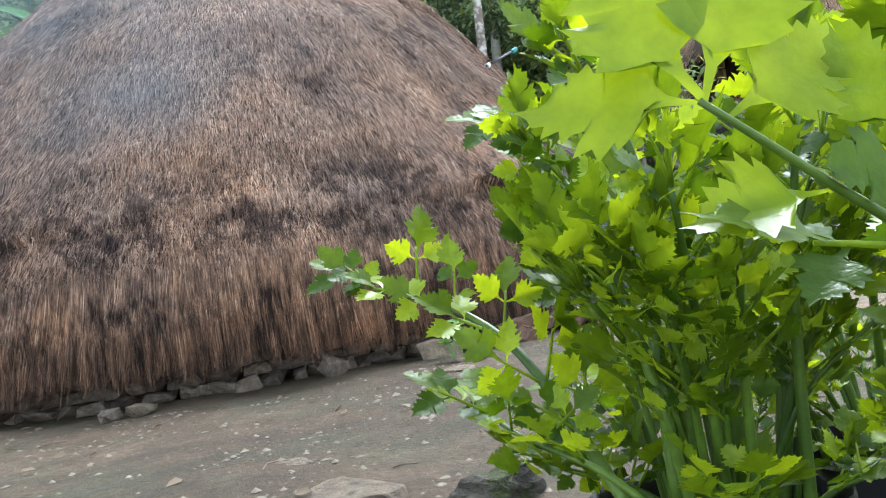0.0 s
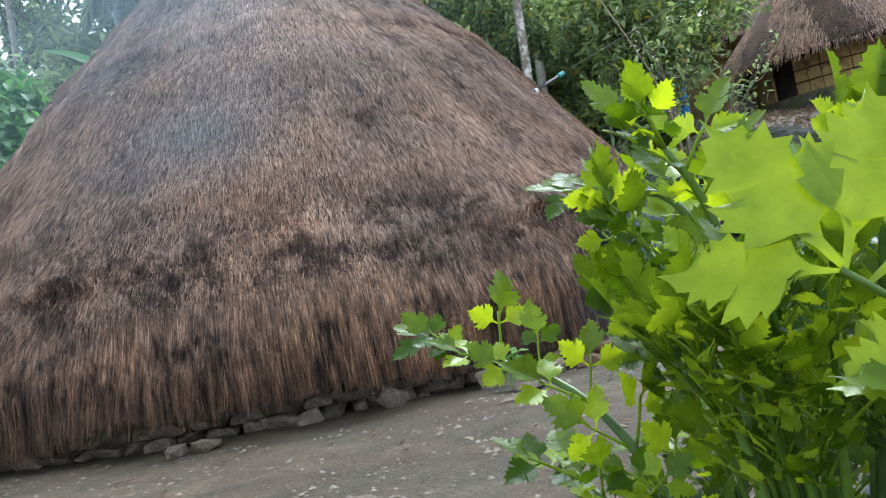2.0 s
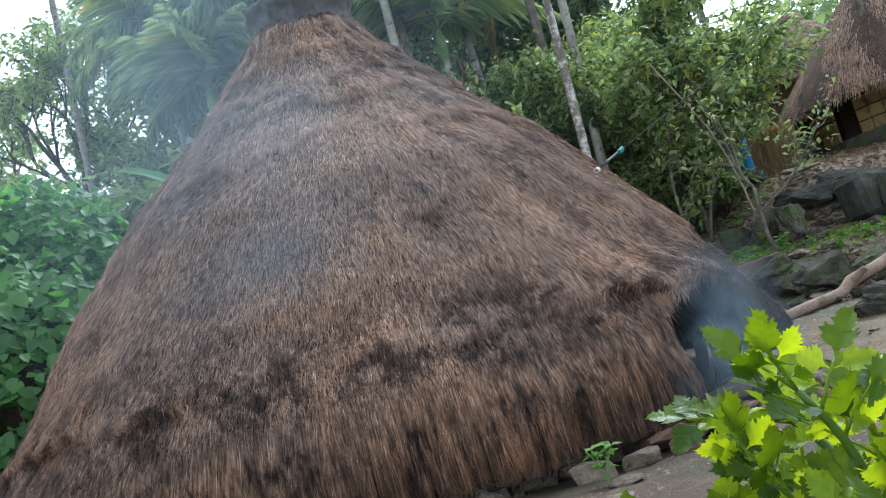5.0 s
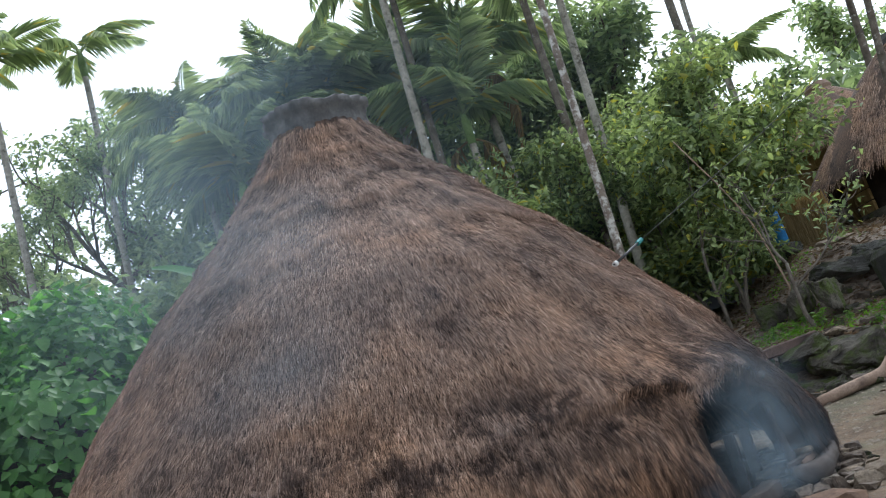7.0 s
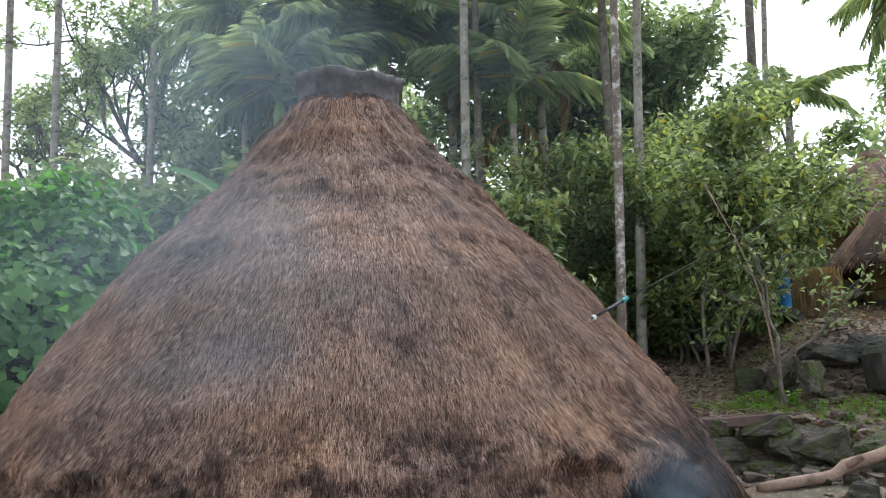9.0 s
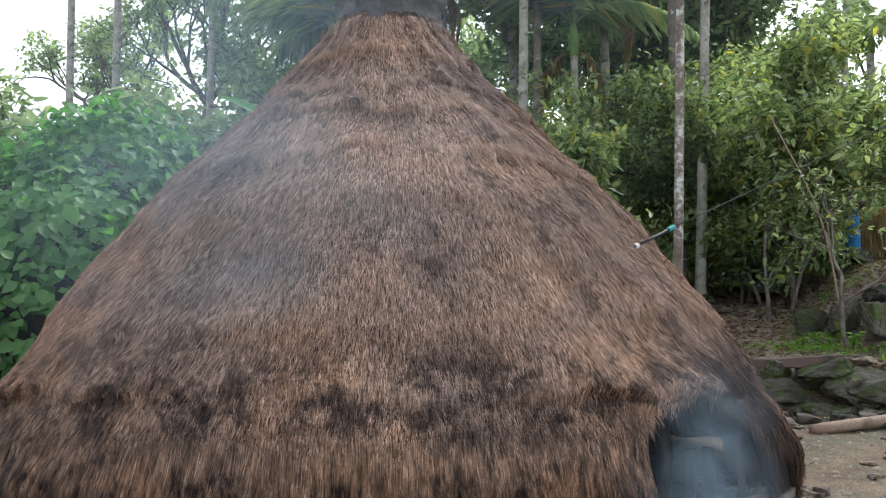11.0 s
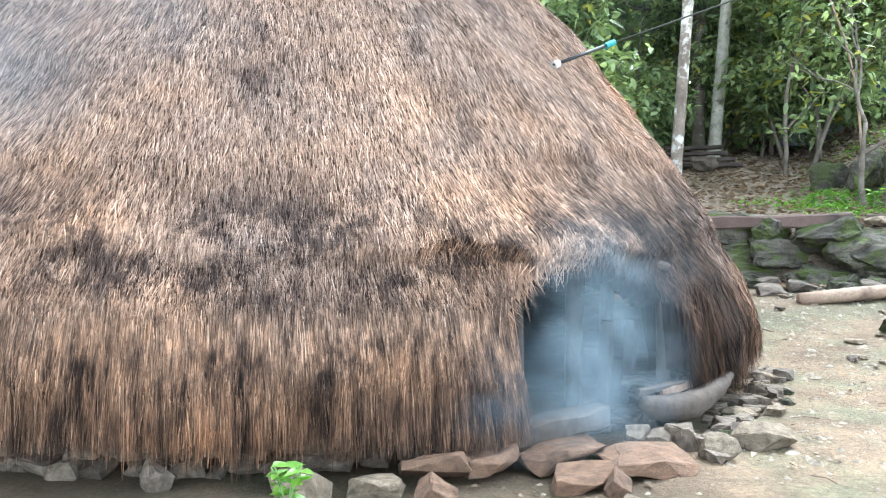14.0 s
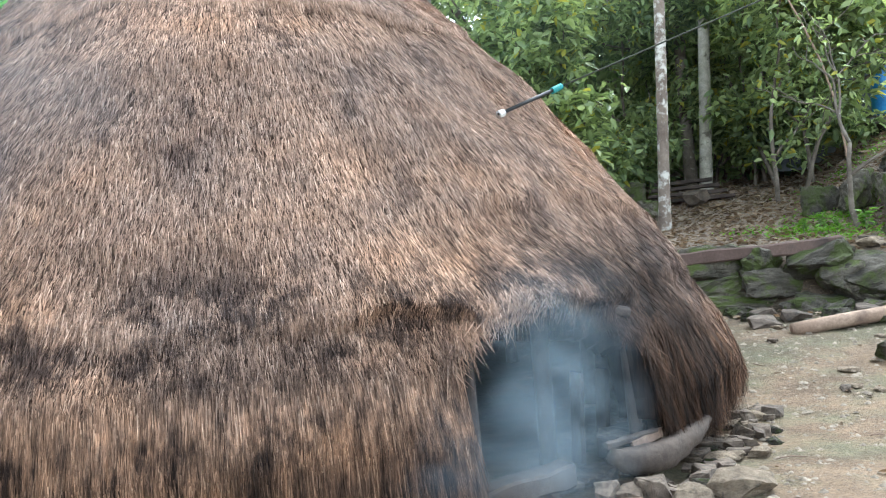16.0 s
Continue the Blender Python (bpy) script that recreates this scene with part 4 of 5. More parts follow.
tagged(raw("grass", V, np.arange(m)[:, None] * 4 + np.arange(4), DEAD_FROND, screen), kind="stuff")
for dx in (-0.4, 0.05, 0.5):
    v, f = tube([(dx, 0.06, -0.15), (dx, 0.06, 1.05)], 0.02, 6)
    raw("post", v, f, WOOD, screen)


# ---- trees ----
def frond_mesh(name, seed, length, droop, pairs, leaf_len, material, wide=0.05):
    """A feather frond along +x that arches down: midrib and paired leaflets."""
    q = rng(seed)
    u = np.linspace(0, 1, 14)
    line = np.stack([length * u * (1 - 0.18 * u * droop), 0.05 * np.sin(3 * u), length * (0.35 * u - droop * 0.75 * u**2)], -1)
    pieces = [tube(line, 0.022 * (1 - 0.85 * u) + 0.003, 5)]
    t = np.repeat(np.linspace(0.14, 0.985, pairs), 2)
    side = np.tile([1.0, -1.0], pairs)
    P = np.stack([np.interp(t, u, line[:, k]) for k in range(3)], -1)
    T = np.stack([np.interp(t, u, np.gradient(line, axis=0)[:, k]) for k in range(3)], -1)
    T = unit(T)
    D = unit(T * 0.75 + np.stack([0 * t, side, 0.25 - 0.55 * droop + q.normal(0, 0.12, len(t))], -1))
    L = leaf_len * np.sin(np.pi * (0.18 + 0.75 * t)) * q.uniform(0.85, 1.1, len(t))
    v, f = leaves(P, D, np.stack([0 * t, q.normal(0, 0.2, len(t)), 1 + 0 * t], -1), L, wide * np.ones(len(t)), 0.5)
    pieces.append((v, f))
    V, F = join(pieces)
    me = bpy.data.meshes.new(name)
    me.from_pydata(V.tolist(), [], F)
    me.materials.append(material)
    return me


FRONDS = [frond_mesh("frond", 70 + k, 2.3, d, 30, 0.74, PALM_LEAF, 0.062) for k, d in enumerate((0.6, 0.9, 1.2))]
COCO = [frond_mesh("frond", 80 + k, 3.6, d, 46, 0.9, PALM_LEAF, 0.06) for k, d in enumerate((0.6, 0.9))]
DEADS = [frond_mesh("dead_frond", 90, 1.7, 1.5, 26, 0.5, DEAD_FROND, 0.05)]


def palm(base, top, radius, bark, label, seed, crown=9, fronds=FRONDS, scale=1.0, dead=0, upright=0.0):
    """A slender palm: ringed tapering trunk, green crown shaft, arching fronds."""
    q = rng(seed)
    base, top = np.array(base, float), np.array(top, float)
    p = thing("palm_tree", tuple(base), label, "palm tree", "slender palms")
    h = top[2] - base[2]
    n = max(12, int(h / 0.11))
    u = np.linspace(0, 1, n)
    line = (top - base) * u[:, None] + np.stack([0.06 * np.sin(2.5 * u + seed), 0.05 * np.sin(2 * u), 0 * u], -1) * h * 0.08
    rad = radius * (1.15 - 0.3 * u + 0.35 * np.exp(-u * h / 0.25)) * (1 + 0.045 * (np.arange(n) % 2))
    v, f = tube(line, rad, 12)
    raw("trunk", v, f, bark, p, shade=True)
    tip = line[-1]
    v, f = tube([tip - (0, 0, 0.05), tip + (0, 0, 0.35), tip + (0, 0, 0.75)], [radius * 1.05, radius * 1.25, radius * 0.5], 10)
    raw("crown_shaft", v, f, SMOOTH_GREEN, p, shade=True)
    for k in range(crown + dead):
        old = k >= crown
        ob = new("frond", (DEADS if old else fronds)[int(q.integers(len(DEADS if old else fronds)))])
        ob.parent = p
        up = -25 if old else (q.uniform(-10, 50) + upright)
        s = scale * q.uniform(0.8, 1.15)
        ob.matrix_basis = Matrix.Translation(Vector(tip + (0, 0, 0.05 if old else 0.6))) @ Euler((radians(q.uniform(-20, 20)), radians(-up), radians(k * 137.5 + q.uniform(-15, 15)))).to_matrix().to_4x4() @ Matrix.Scale(s, 4)
    return p


def limb_lines(q, start, way, length, radius, depth, out, forks=3, spread_by=0.55):
    n = 6
    pts, d = [np.array(start, float)], unit(np.array(way, float))
    for k in range(n):
        d = unit(d + q.normal(0, 0.13, 3) + (0, 0, 0.05))
        pts.append(pts[-1] + d * length / n)
    out.append((np.array(pts), np.linspace(radius, radius * 0.62, n + 1), depth))
    if depth > 0:
        for k in range(forks):
            turn = q.normal(0, spread_by, 3)
            at = pts[-1] if k == 0 else pts[int(q.integers(3, n + 1))]
            limb_lines(q, at, d + turn, length * q.uniform(0.62, 0.82), radius * 0.58, depth - 1, out, forks, spread_by)


def broad_tree(base, height, radius, material, count, size, label, seed, name="broadleaf_tree", category="tree", depth=3, spread_by=0.55, cloud=0.5, trunk_share=0.4, forks=3, group="", lean=(0, 0, 1), bark=None, reach=1):
    """A tree: trunk, forking limbs, and leaves in clusters round the limb ends."""
    q = rng(seed)
    p = thing(name, tuple(base), label, category, group)
    out = []
    limb_lines(q, (0, 0, -0.1), lean, height * trunk_share, radius, depth, out, forks, spread_by)
    tall = max(pts[:, 2].max() for pts, _, _ in out)
    out = [(pts * (height / tall), rad, d) for pts, rad, d in out]
    v, f = tube(out[0][0], out[0][1], 10)
    raw("trunk", v, f, bark or BARK, p, shade=True)
    for pts, rad, d in out[1:]:
        if d == depth - 1:
            v, f = tube(pts, rad, 6)
            raw("limb", v, f, bark or BARK, p, shade=True)
    v, f = join([tube(pts, rad, 5) for pts, rad, d in out[1:] if d < depth - 1])
    tagged(raw("twig_work", v, f, bark or BARK, p, shade=True), kind="stuff")
    ends = np.array([pts[k] for pts, _, d in out if d <= reach for k in (1, 2, 4, 6)])
    own = q.uniform(0.4, 1.0, len(ends))
    pick = q.choice(len(ends), count, p=own / own.sum())
    C = ends[pick] + unit(q.normal(0, 1, (count, 3))) * (cloud * q.uniform(0, 1, (count, 1)) ** 0.6) * (1, 1, 0.7)
    D = unit(q.normal(0, 1, (count, 3)) * (1, 1, 0.5) + (0, 0, -0.35))
    U = unit(q.normal(0, 0.5, (count, 3)) + (0, 0, 1))
    s = size * q.uniform(0.6, 1.25, count)
    keep = np.ones(count, bool)
    W = C + base
    keep &= W[:, 2] > ground_h(W[:, 0], W[:, 1]) + 0.05
    keep &= np.hypot(W[:, 0] - HX, W[:, 1] - HY) > np.interp(W[:, 2], PROFILE_Z, PROFILE_R) * 1.06 + 0.15
    v, f = leaves(C[keep], D[keep], U[keep], s[keep], s[keep] * 0.42)
    raw("crown", v, f, material, p)
    return p


def at_ground(x, y, dz=-0.05):
    return (x, y, float(ground_h(x, y)) + dz)


def toward(x, y, x1, y1, z1):
    """A palm's foot on the ground below a point."""
    return at_ground(x, y), (x1, y1, z1)


GREY_PALM, LICHEN_PALM = "tall slender palm with ringed grey trunk", "tall slender palm with white lichen blotches on brown trunk"
palm(*toward(0.9, 13.5, 1.3, 13.4, 9.2), 0.062, LICHEN_BARK, LICHEN_PALM, 1)
palm(*toward(1.35, 16.4, 1.95, 16.3, 10.6), 0.08, PALM_BARK, GREY_PALM, 2)
palm(*toward(1.15, 17.2, 1.2, 17.0, 9.6), 0.085, BARK, "tall slender palm with dark brown trunk", 3)
palm(*toward(-1.6, 16.3, -1.4, 16.3, 11.2), 0.085, PALM_BARK, GREY_PALM, 4)
palm(*toward(-1.5, 17.5, -1.4, 17.5, 10.4), 0.08, BARK, "tall slender palm with dark brown trunk", 5)
palm(*toward(-11.1, 18.0, -11.1, 18.0, 12.2), 0.085, PALM_BARK, GREY_PALM, 6, 6)
palm(*toward(-12.5, 18.3, -12.3, 18.0, 12.6), 0.085, PALM_BARK, GREY_PALM, 7, 6)
palm(*toward(-9.95, 20.0, -9.62, 20.0, 12.8), 0.085, PALM_BARK, GREY_PALM, 8, 6)
palm(*toward(5.2, 25.0, 5.6, 25.0, 13.2), 0.13, BARK, "tall slender palm with dark brown trunk", 9, 8)
palm(*toward(5.8, 27.0, 6.4, 27.0, 13.6), 0.09, PALM_BARK, GREY_PALM, 10, 8)
palm(*toward(7.4, 19.6, 7.9, 19.4, 9.3), 0.08, BARK, "tall slender palm beside the far huts", 11, 10)
palm(*toward(-0.85, 18.0, -0.78, 18.0, 6.9), 0.085, PALM_BARK, "leafy palm with golden old fronds and broad green crown", 12, 16, FRONDS, 1.05, 2, 25)
palm(*toward(-5.6, 17.0, -5.5, 17.2, 6.9), 0.1, PALM_BARK, "leafy palm with brown dead fronds hanging", 13, 18, FRONDS, 1.1, 3, 15)
palm(*toward(-3.6, 18.8, -3.6, 18.8, 8.6), 0.1, PALM_BARK, "leafy dark green palm behind the hut", 14, 18, FRONDS, 1.1, 2, 15)
palm(*toward(-2.3, 20.2, -2.3, 20.2, 9.2), 0.1, PALM_BARK, "leafy dark green palm behind the hut", 15, 18, FRONDS, 1.15, 2, 20)
palm(*toward(-6.4, 20.5, -6.4, 20.5, 9.0), 0.1, PALM_BARK, "leafy dark green palm behind the hut", 16, 18, FRONDS, 1.1, 2, 10)
palm(*toward(8.4, 35.0, 8.5, 35.0, 11.4), 0.16, PALM_BARK, "far coconut palm with feathery crown", 17, 16, COCO, 0.85)
palm(*toward(6.6, 17.4, 7.3, 17.0, 7.9), 0.07, BARK, "slim palm with drooping fronds near far huts", 18, 10)

palm(*toward(-4.5, 18.2, -4.5, 18.2, 8.4), 0.1, PALM_BARK, "leafy dark green palm behind the hut", 19, 18, FRONDS, 1.15, 1, 20)
palm(*toward(-7.0, 19.0, -6.9, 19.0, 9.2), 0.1, PALM_BARK, "leafy dark green palm behind the hut", 20, 18, FRONDS, 1.15, 1, 15)
palm(*toward(-0.2, 19.6, -0.2, 19.6, 8.8), 0.1, PALM_BARK, "leafy dark green palm behind the hut", 21, 18, FRONDS, 1.15, 1, 20)
broad_tree(at_ground(-5.6, 21.8), 9.6, 0.18, DEEP, 9000, 0.24, "tall leafy tree with dense dark crown", 109, cloud=0.9)
# open-crowned trees at the edge of the clearing


def forked_tree(base, fork_z, reach, count, seed, label):
    """A bare trunk that forks high up into wandering limbs with thin sprays of leaves at their ends."""
    q = rng(seed)
    p = thing("broadleaf_tree", tuple(base), label, "tree", "open-crowned trees")
    h = fork_z - base[2]
    v, f = tube(curve([(0, 0, -0.1), (0.12, 0, h * 0.4), (0.05, 0.1, h * 0.75), (0.2, 0, h)], 14), np.linspace(0.17, 0.11, 14), 9)
    raw("trunk", v, f, BARK, p, shade=True)
    ends = []
    for k in range(5):
        a = 1.257 * k + q.uniform(-0.3, 0.3)
        out = []
        limb_lines(q, (0.2, 0, h), (0.6 * math.cos(a), 0.6 * math.sin(a), 1.0), reach * q.uniform(0.8, 1.1), 0.085, 3, out, 3, 0.5)
        v, f = join([tube(pts, rad, 5) for pts, rad, d in out])
        raw("limb", v, f, BARK, p, shade=True)
        ends += [pts[i] for pts, _, d in out if d == 0 for i in (3, 6)]
    ends = np.array(ends)
    C = ends[q.integers(len(ends), size=count)] + q.normal(0, 0.17, (count, 3)) * (1, 1, 0.45)
    D = unit(q.normal(0, 1, (count, 3)) * (1, 1, 0.4) + (0, 0, -0.3))
    z = q.uniform(0.12, 0.24, count)
    v, f = leaves(C, D, unit(q.normal(0, 0.5, (count, 3)) + (0, 0, 1)), z, z * 0.45)
    raw("crown", v, f, DEEP, p)


forked_tree(at_ground(-11.1, 22.0), 7.6, 2.1, 6000, 101, "open-crowned forked tree with sparse dark leaves")
forked_tree(at_ground(-15.2, 24.0), 7.2, 1.9, 5000, 102, "open-crowned forked tree with sparse dark leaves")
broad_tree(at_ground(1.6, 24.0), 8.4, 0.2, DEEP, 7000, 0.26, "tall leafy tree with drooping dark leaves", 103, depth=3, cloud=0.8)
broad_tree(at_ground(0.6, 21.5), 8.0, 0.18, DEEP, 8000, 0.25, "tall leafy tree with dense dark crown", 104, depth=3, cloud=0.9)
broad_tree(at_ground(11.2, 35.0), 8.6, 0.2, DEEP, 5000, 0.35, "far leafy tree with dense dark crown", 105, cloud=0.9)
broad_tree(at_ground(-4.6, 24.0), 8.6, 0.2, DEEP, 9000, 0.26, "tall leafy tree with dense dark crown", 106, cloud=0.9)
broad_tree(at_ground(-1.2, 25.5), 9.6, 0.2, DEEP, 9000, 0.28, "tall leafy tree with dense dark crown", 107, cloud=1.0)
broad_tree(at_ground(-7.8, 23.0), 7.6, 0.2, DEEP, 7000, 0.26, "tall leafy tree with dense dark crown", 108, cloud=0.9)
# bushes on the left slope
for k, (x, y, h, c) in enumerate([(-8.6, 14.6, 4.7, 5000), (-11.0, 15.6, 4.8, 5000), (-6.6, 15.4, 4.6, 4600), (-13.6, 16.5, 5.0, 4600), (-4.9, 15.6, 4.4, 4000), (-9.6, 17.6, 4.6, 4400)]):
    broad_tree(at_ground(x, y), h, 0.07, DEEP, c, 0.3, "dense bush with long drooping dark green leaves", 120 + k, "leafy_bush", "bush", 2, 0.7, 0.75, 0.45, 4, "bushes behind the hedge")
# shrubs on the right slope
SHRUBS = [(0.2, 13.9, 3.3, 5600), (-0.5, 14.8, 3.7, 5000), (0.3, 17.6, 4.6, 5200), (2.9, 15.8, 4.5, 6500), (2.35, 14.9, 3.6, 4600), (2.45, 16.6, 4.7, 6500), (2.0, 17.9, 4.8, 6000), (3.0, 16.9, 3.9, 5600), (-1.6, 15.2, 3.2, 4200), (1.6, 18.6, 5.0, 6000), (2.75, 15.4, 3.9, 5600), (0.0, 14.6, 1.9, 3000), (2.3, 17.0, 2.4, 3000), (2.2, 17.2, 2.4, 3600), (0.6, 16.4, 1.5, 3400), (2.1, 16.9, 1.5, 3600), (2.9, 16.2, 1.5, 3600), (1.5, 17.6, 1.9, 4200), (-0.4, 16.2, 1.6, 3000)]
for k, (x, y, h, c) in enumerate(SHRUBS):
    broad_tree(at_ground(x, y), h, 0.035, SHRUB, int(c * 0.62), 0.165, "tall thin-stemmed shrub with light green leaves", 140 + k, "shrub", "shrub", 3, 0.36, 0.36, 0.3, 3, "shrubs on the slope", bark=BARK, reach=2)
broad_tree(at_ground(3.02, 12.5), 2.7, 0.035, SHRUB, 380, 0.11, "young sapling with thin pale trunk and few leaves", 160, "sapling", "tree", 3, 0.6, 0.3, 0.5, 3)
broad_tree(at_ground(2.5, 17.9), 3.2, 0.05, DEEP, 3200, 0.2, "dark leafy shrub in the shade", 161, "shrub", "shrub", 3, 0.7, 0.5, 0.35, 3, "shrubs on the slope")

stack = thing("plank_stack", (1.15, 15.5, float(ground_h(1.15, 15.5))), "low stack of dark old planks between palm trunks", "planks")
for k in range(4):
    plank("plank", (-0.6 + 0.05 * k, 0.04 * k, 0.06 + 0.085 * k), (0.65 - 0.1 * k, 0.1, 0.07 + 0.085 * k), 0.2, 0.05, SOOT_WOOD, stack, seed=75 + k)
stick = thing("leaning_stick", (3.1, 13.25, float(ground_h(3.1, 13.25))), "thin pale dry stick leaning in the shrubs", "stick")
v, f = tube(curve([(0, 0, -0.03), (-0.2, 0.1, 1.6), (-0.75, 0.4, 3.15)], 8), np.linspace(0.018, 0.009, 8), 6)
raw("pole", v, f, PALE_WOOD, stick, shade=True)

# far woods that close the view
q = rng(170)
m = 42000
x, y = q.uniform(-16, 16, m), q.uniform(27, 40, m)
top = 8.2 + 2.0 * np.sin(x * 0.5 + 1) + 1.2 * np.sin(x * 1.3) + 1.0 * np.sin(y * 0.9 + x)
top = np.where(x < -7, np.minimum(top, 8.2 + 0.5 * np.sin(2 * x)), top)
top = np.where(x > 4, np.minimum(top, 9.4 + 0.6 * np.sin(2 * x)), top)
z = ground_h(x, y) + (top - ground_h(x, y)) * q.uniform(0, 1, m) ** 0.7
P = np.stack([x, y, z], -1)
v, f = leaves(P, unit(q.normal(0, 1, (m, 3)) + (0, -0.3, -0.4)), unit(q.normal(0, 0.6, (m, 3)) + (0, 0, 1)), q.uniform(0.3, 0.6, m), q.uniform(0.14, 0.26, m))
tagged(raw("far_woods", v, f, DEEP), "dense dark green woodland on the hillside", "woods", kind="stuff")
q = rng(171)
m = 16000
x, y = q.uniform(-5, 4.2, m), q.uniform(17.5, 22, m)
z = ground_h(x, y) + q.uniform(0, 1, m) * (3.2 + 0.8 * np.sin(1.3 * x))
keep = np.hypot(x - 7.75, y - 18.3) > 2.9
v, f = leaves(np.stack([x, y, z], -1)[keep], unit(q.normal(0, 1, (m, 3)) + (0, 0, -0.4))[keep], unit(q.normal(0, 0.6, (m, 3)) + (0, 0, 1))[keep], q.uniform(0.15, 0.3, keep.sum()), q.uniform(0.07, 0.13, keep.sum()))
tagged(raw("undergrowth", v, f, DEEP), "dark leafy undergrowth below the palms", "undergrowth", kind="stuff")

# vine-covered bank beside the hut
vine = thing("vine_hedge", (-6.7, 10.3, 0), "tall bank overgrown with broad green vine leaves", "hedge")
q = rng(180)
m = 19000
w = unit(q.normal(0, 1, (m, 3)))
w[:, 2] = np.abs(w[:, 2]) ** 0.75
bulge = 1 + 0.1 * np.sin(5 * w[:, 0] + 4 * w[:, 1]) + 0.07 * np.sin(9 * w[:, 1] + 3 * w[:, 2]) + q.normal(0, 0.035, m)
C = w * bulge[:, None] * (2.8, 3.1, 3.75)
Wd = C + (-6.7, 10.3, 0)
keep = (np.hypot(Wd[:, 0] - HX, Wd[:, 1] - HY) > np.interp(Wd[:, 2], PROFILE_Z, PROFILE_R) * 1.08 + 0.1) & (Wd[:, 2] > ground_h(Wd[:, 0], Wd[:, 1]))
out = unit(w * (1, 1, 0.8) + q.normal(0, 0.3, (m, 3)) + (0, 0, 0.5))
D = unit(np.cross(out, q.normal(0, 1, (m, 3))) + (0, 0, -0.6) + 0.2 * out)
s = q.uniform(0.09, 0.2, m)
v, f = leaves(C[keep], D[keep], out[keep], s[keep], s[keep] * 0.85)
raw("vine_leaves", v, f, VINE, vine)
bm = bmesh.new()
bmesh.ops.create_icosphere(bm, subdivisions=4, radius=1)
for vert in bm.verts:
    c = vert.co
    c *= 0.93 + 0.1 * math.sin(5 * c.x + 4 * c.y) + 0.06 * math.sin(9 * c.y + 3 * c.z)
    vert.co = (c.x * 2.6, c.y * 2.9, max(c.z, -0.1) * 3.45)
part("earth_bank", bm, SOIL, vine, "dark earth under the vines", True)
pieces = []
for k in range(60):
    a, t0 = q.uniform(0, 6.28), q.uniform(0.2, 1.3)
    pts = [(2.72 * math.cos(a) * math.sin(t0 + d), 3.08 * math.sin(a) * math.sin(t0 + d), 3.4 * math.cos(t0 + d)) for d in np.linspace(0, 0.5, 6)]
    pieces.append(tube(np.array(pts) + q.normal(0, 0.03, (6, 3)), 0.008, 5))
v, f = join(pieces)
raw("vine_stems", v, f, BARK, vine)

# banana leaf behind the hut
ban = thing("banana_plant", at_ground(-4.7, 13.7), "banana plant with one broad pale green leaf", "banana plant")
gz = float(ground_h(-4.7, 13.7))
v, f = tube(curve([(0, 0, 0), (0.05, 0, 1.6), (0.0, 0, 4.3 - gz)], 8), np.linspace(0.11, 0.06, 8), 10)
raw("stem", v, f, SMOOTH_GREEN, ban, shade=True)


def banana_leaf(points, wide, seed):
    u = np.linspace(0, 1, 24)
    line = curve(points, 24)
    T = unit(np.gradient(line, axis=0))
    S = unit(np.cross(T, (0, -0.55, 0.8)))
    N = np.cross(S, T)
    half = wide * np.sin(np.pi * (0.06 + 0.9 * u)) ** 0.6
    rip = 1 - 0.1 * (np.arange(24) % 3 == 0)
    cols = [line + S * (half * rip * g)[:, None] + N * (abs(g) * half * 0.35)[:, None] for g in (-1, -0.5, 0, 0.5, 1)]
    raw("leaf", np.stack(cols, 1).reshape(-1, 3), grid_faces(24, 5), BANANA, ban, shade=True)


banana_leaf([(0, 0, 4.2 - gz), (-0.45, -0.15, 4.72 - gz), (-0.95, -0.3, 5.08 - gz), (-1.35, -0.35, 5.25 - gz)], 0.13, 1)


# ---- small plants ----
def weed(place, size, count, seed, label, material=WEED):
    q = rng(seed)
    p = thing("weed", place, label, "weed", "weeds")
    P, D = [], []
    for k in range(max(2, count // 8)):
        a, lean = q.uniform(0, 6.28), q.uniform(0.1, 0.5)
        tip = np.array([math.cos(a) * lean, math.sin(a) * lean, 1.0]) * size * q.uniform(0.6, 1)
        line = curve([(0, 0, 0), tip * (0.4, 0.4, 0.6), tip], 6)
        v, f = tube(line, 0.004, 5)
        raw("stem", v, f, SMOOTH_GREEN, p)
        for j in range(8):
            at = line[int(q.integers(2, 6))]
            b = q.uniform(0, 6.28)
            P.append(at)
            D.append((math.cos(b), math.sin(b), q.uniform(-0.3, 0.5)))
    P = np.array(P)
    s = size * q.uniform(0.2, 0.38, len(P))
    v, f = leaves(P, np.array(D), np.tile([0, -0.3, 1.0], (len(P), 1)), s, s * 0.55)
    tagged(raw("foliage", v, f, material, p), kind="stuff")
    return p


weed((-0.03, 4.7, 0.0), 0.24, 34, 201, "bright green seedling growing by the footing")
for k, (x, y, s) in enumerate([(2.45, 12.5, 0.18), (2.65, 12.8, 0.2), (2.8, 12.6, 0.16), (3.0, 13.0, 0.15), (3.4, 12.3, 0.16), (4.0, 12.0, 0.18), (3.6, 11.9, 0.14), (3.05, 12.35, 0.26), (4.6, 12.0, 0.18), (5.2, 12.1, 0.18), (3.5, 11.5, 0.14)]):
    weed(at_ground(x, y, 0.0), s, 50, 210 + k, "low bright green weed on the leafy slope")


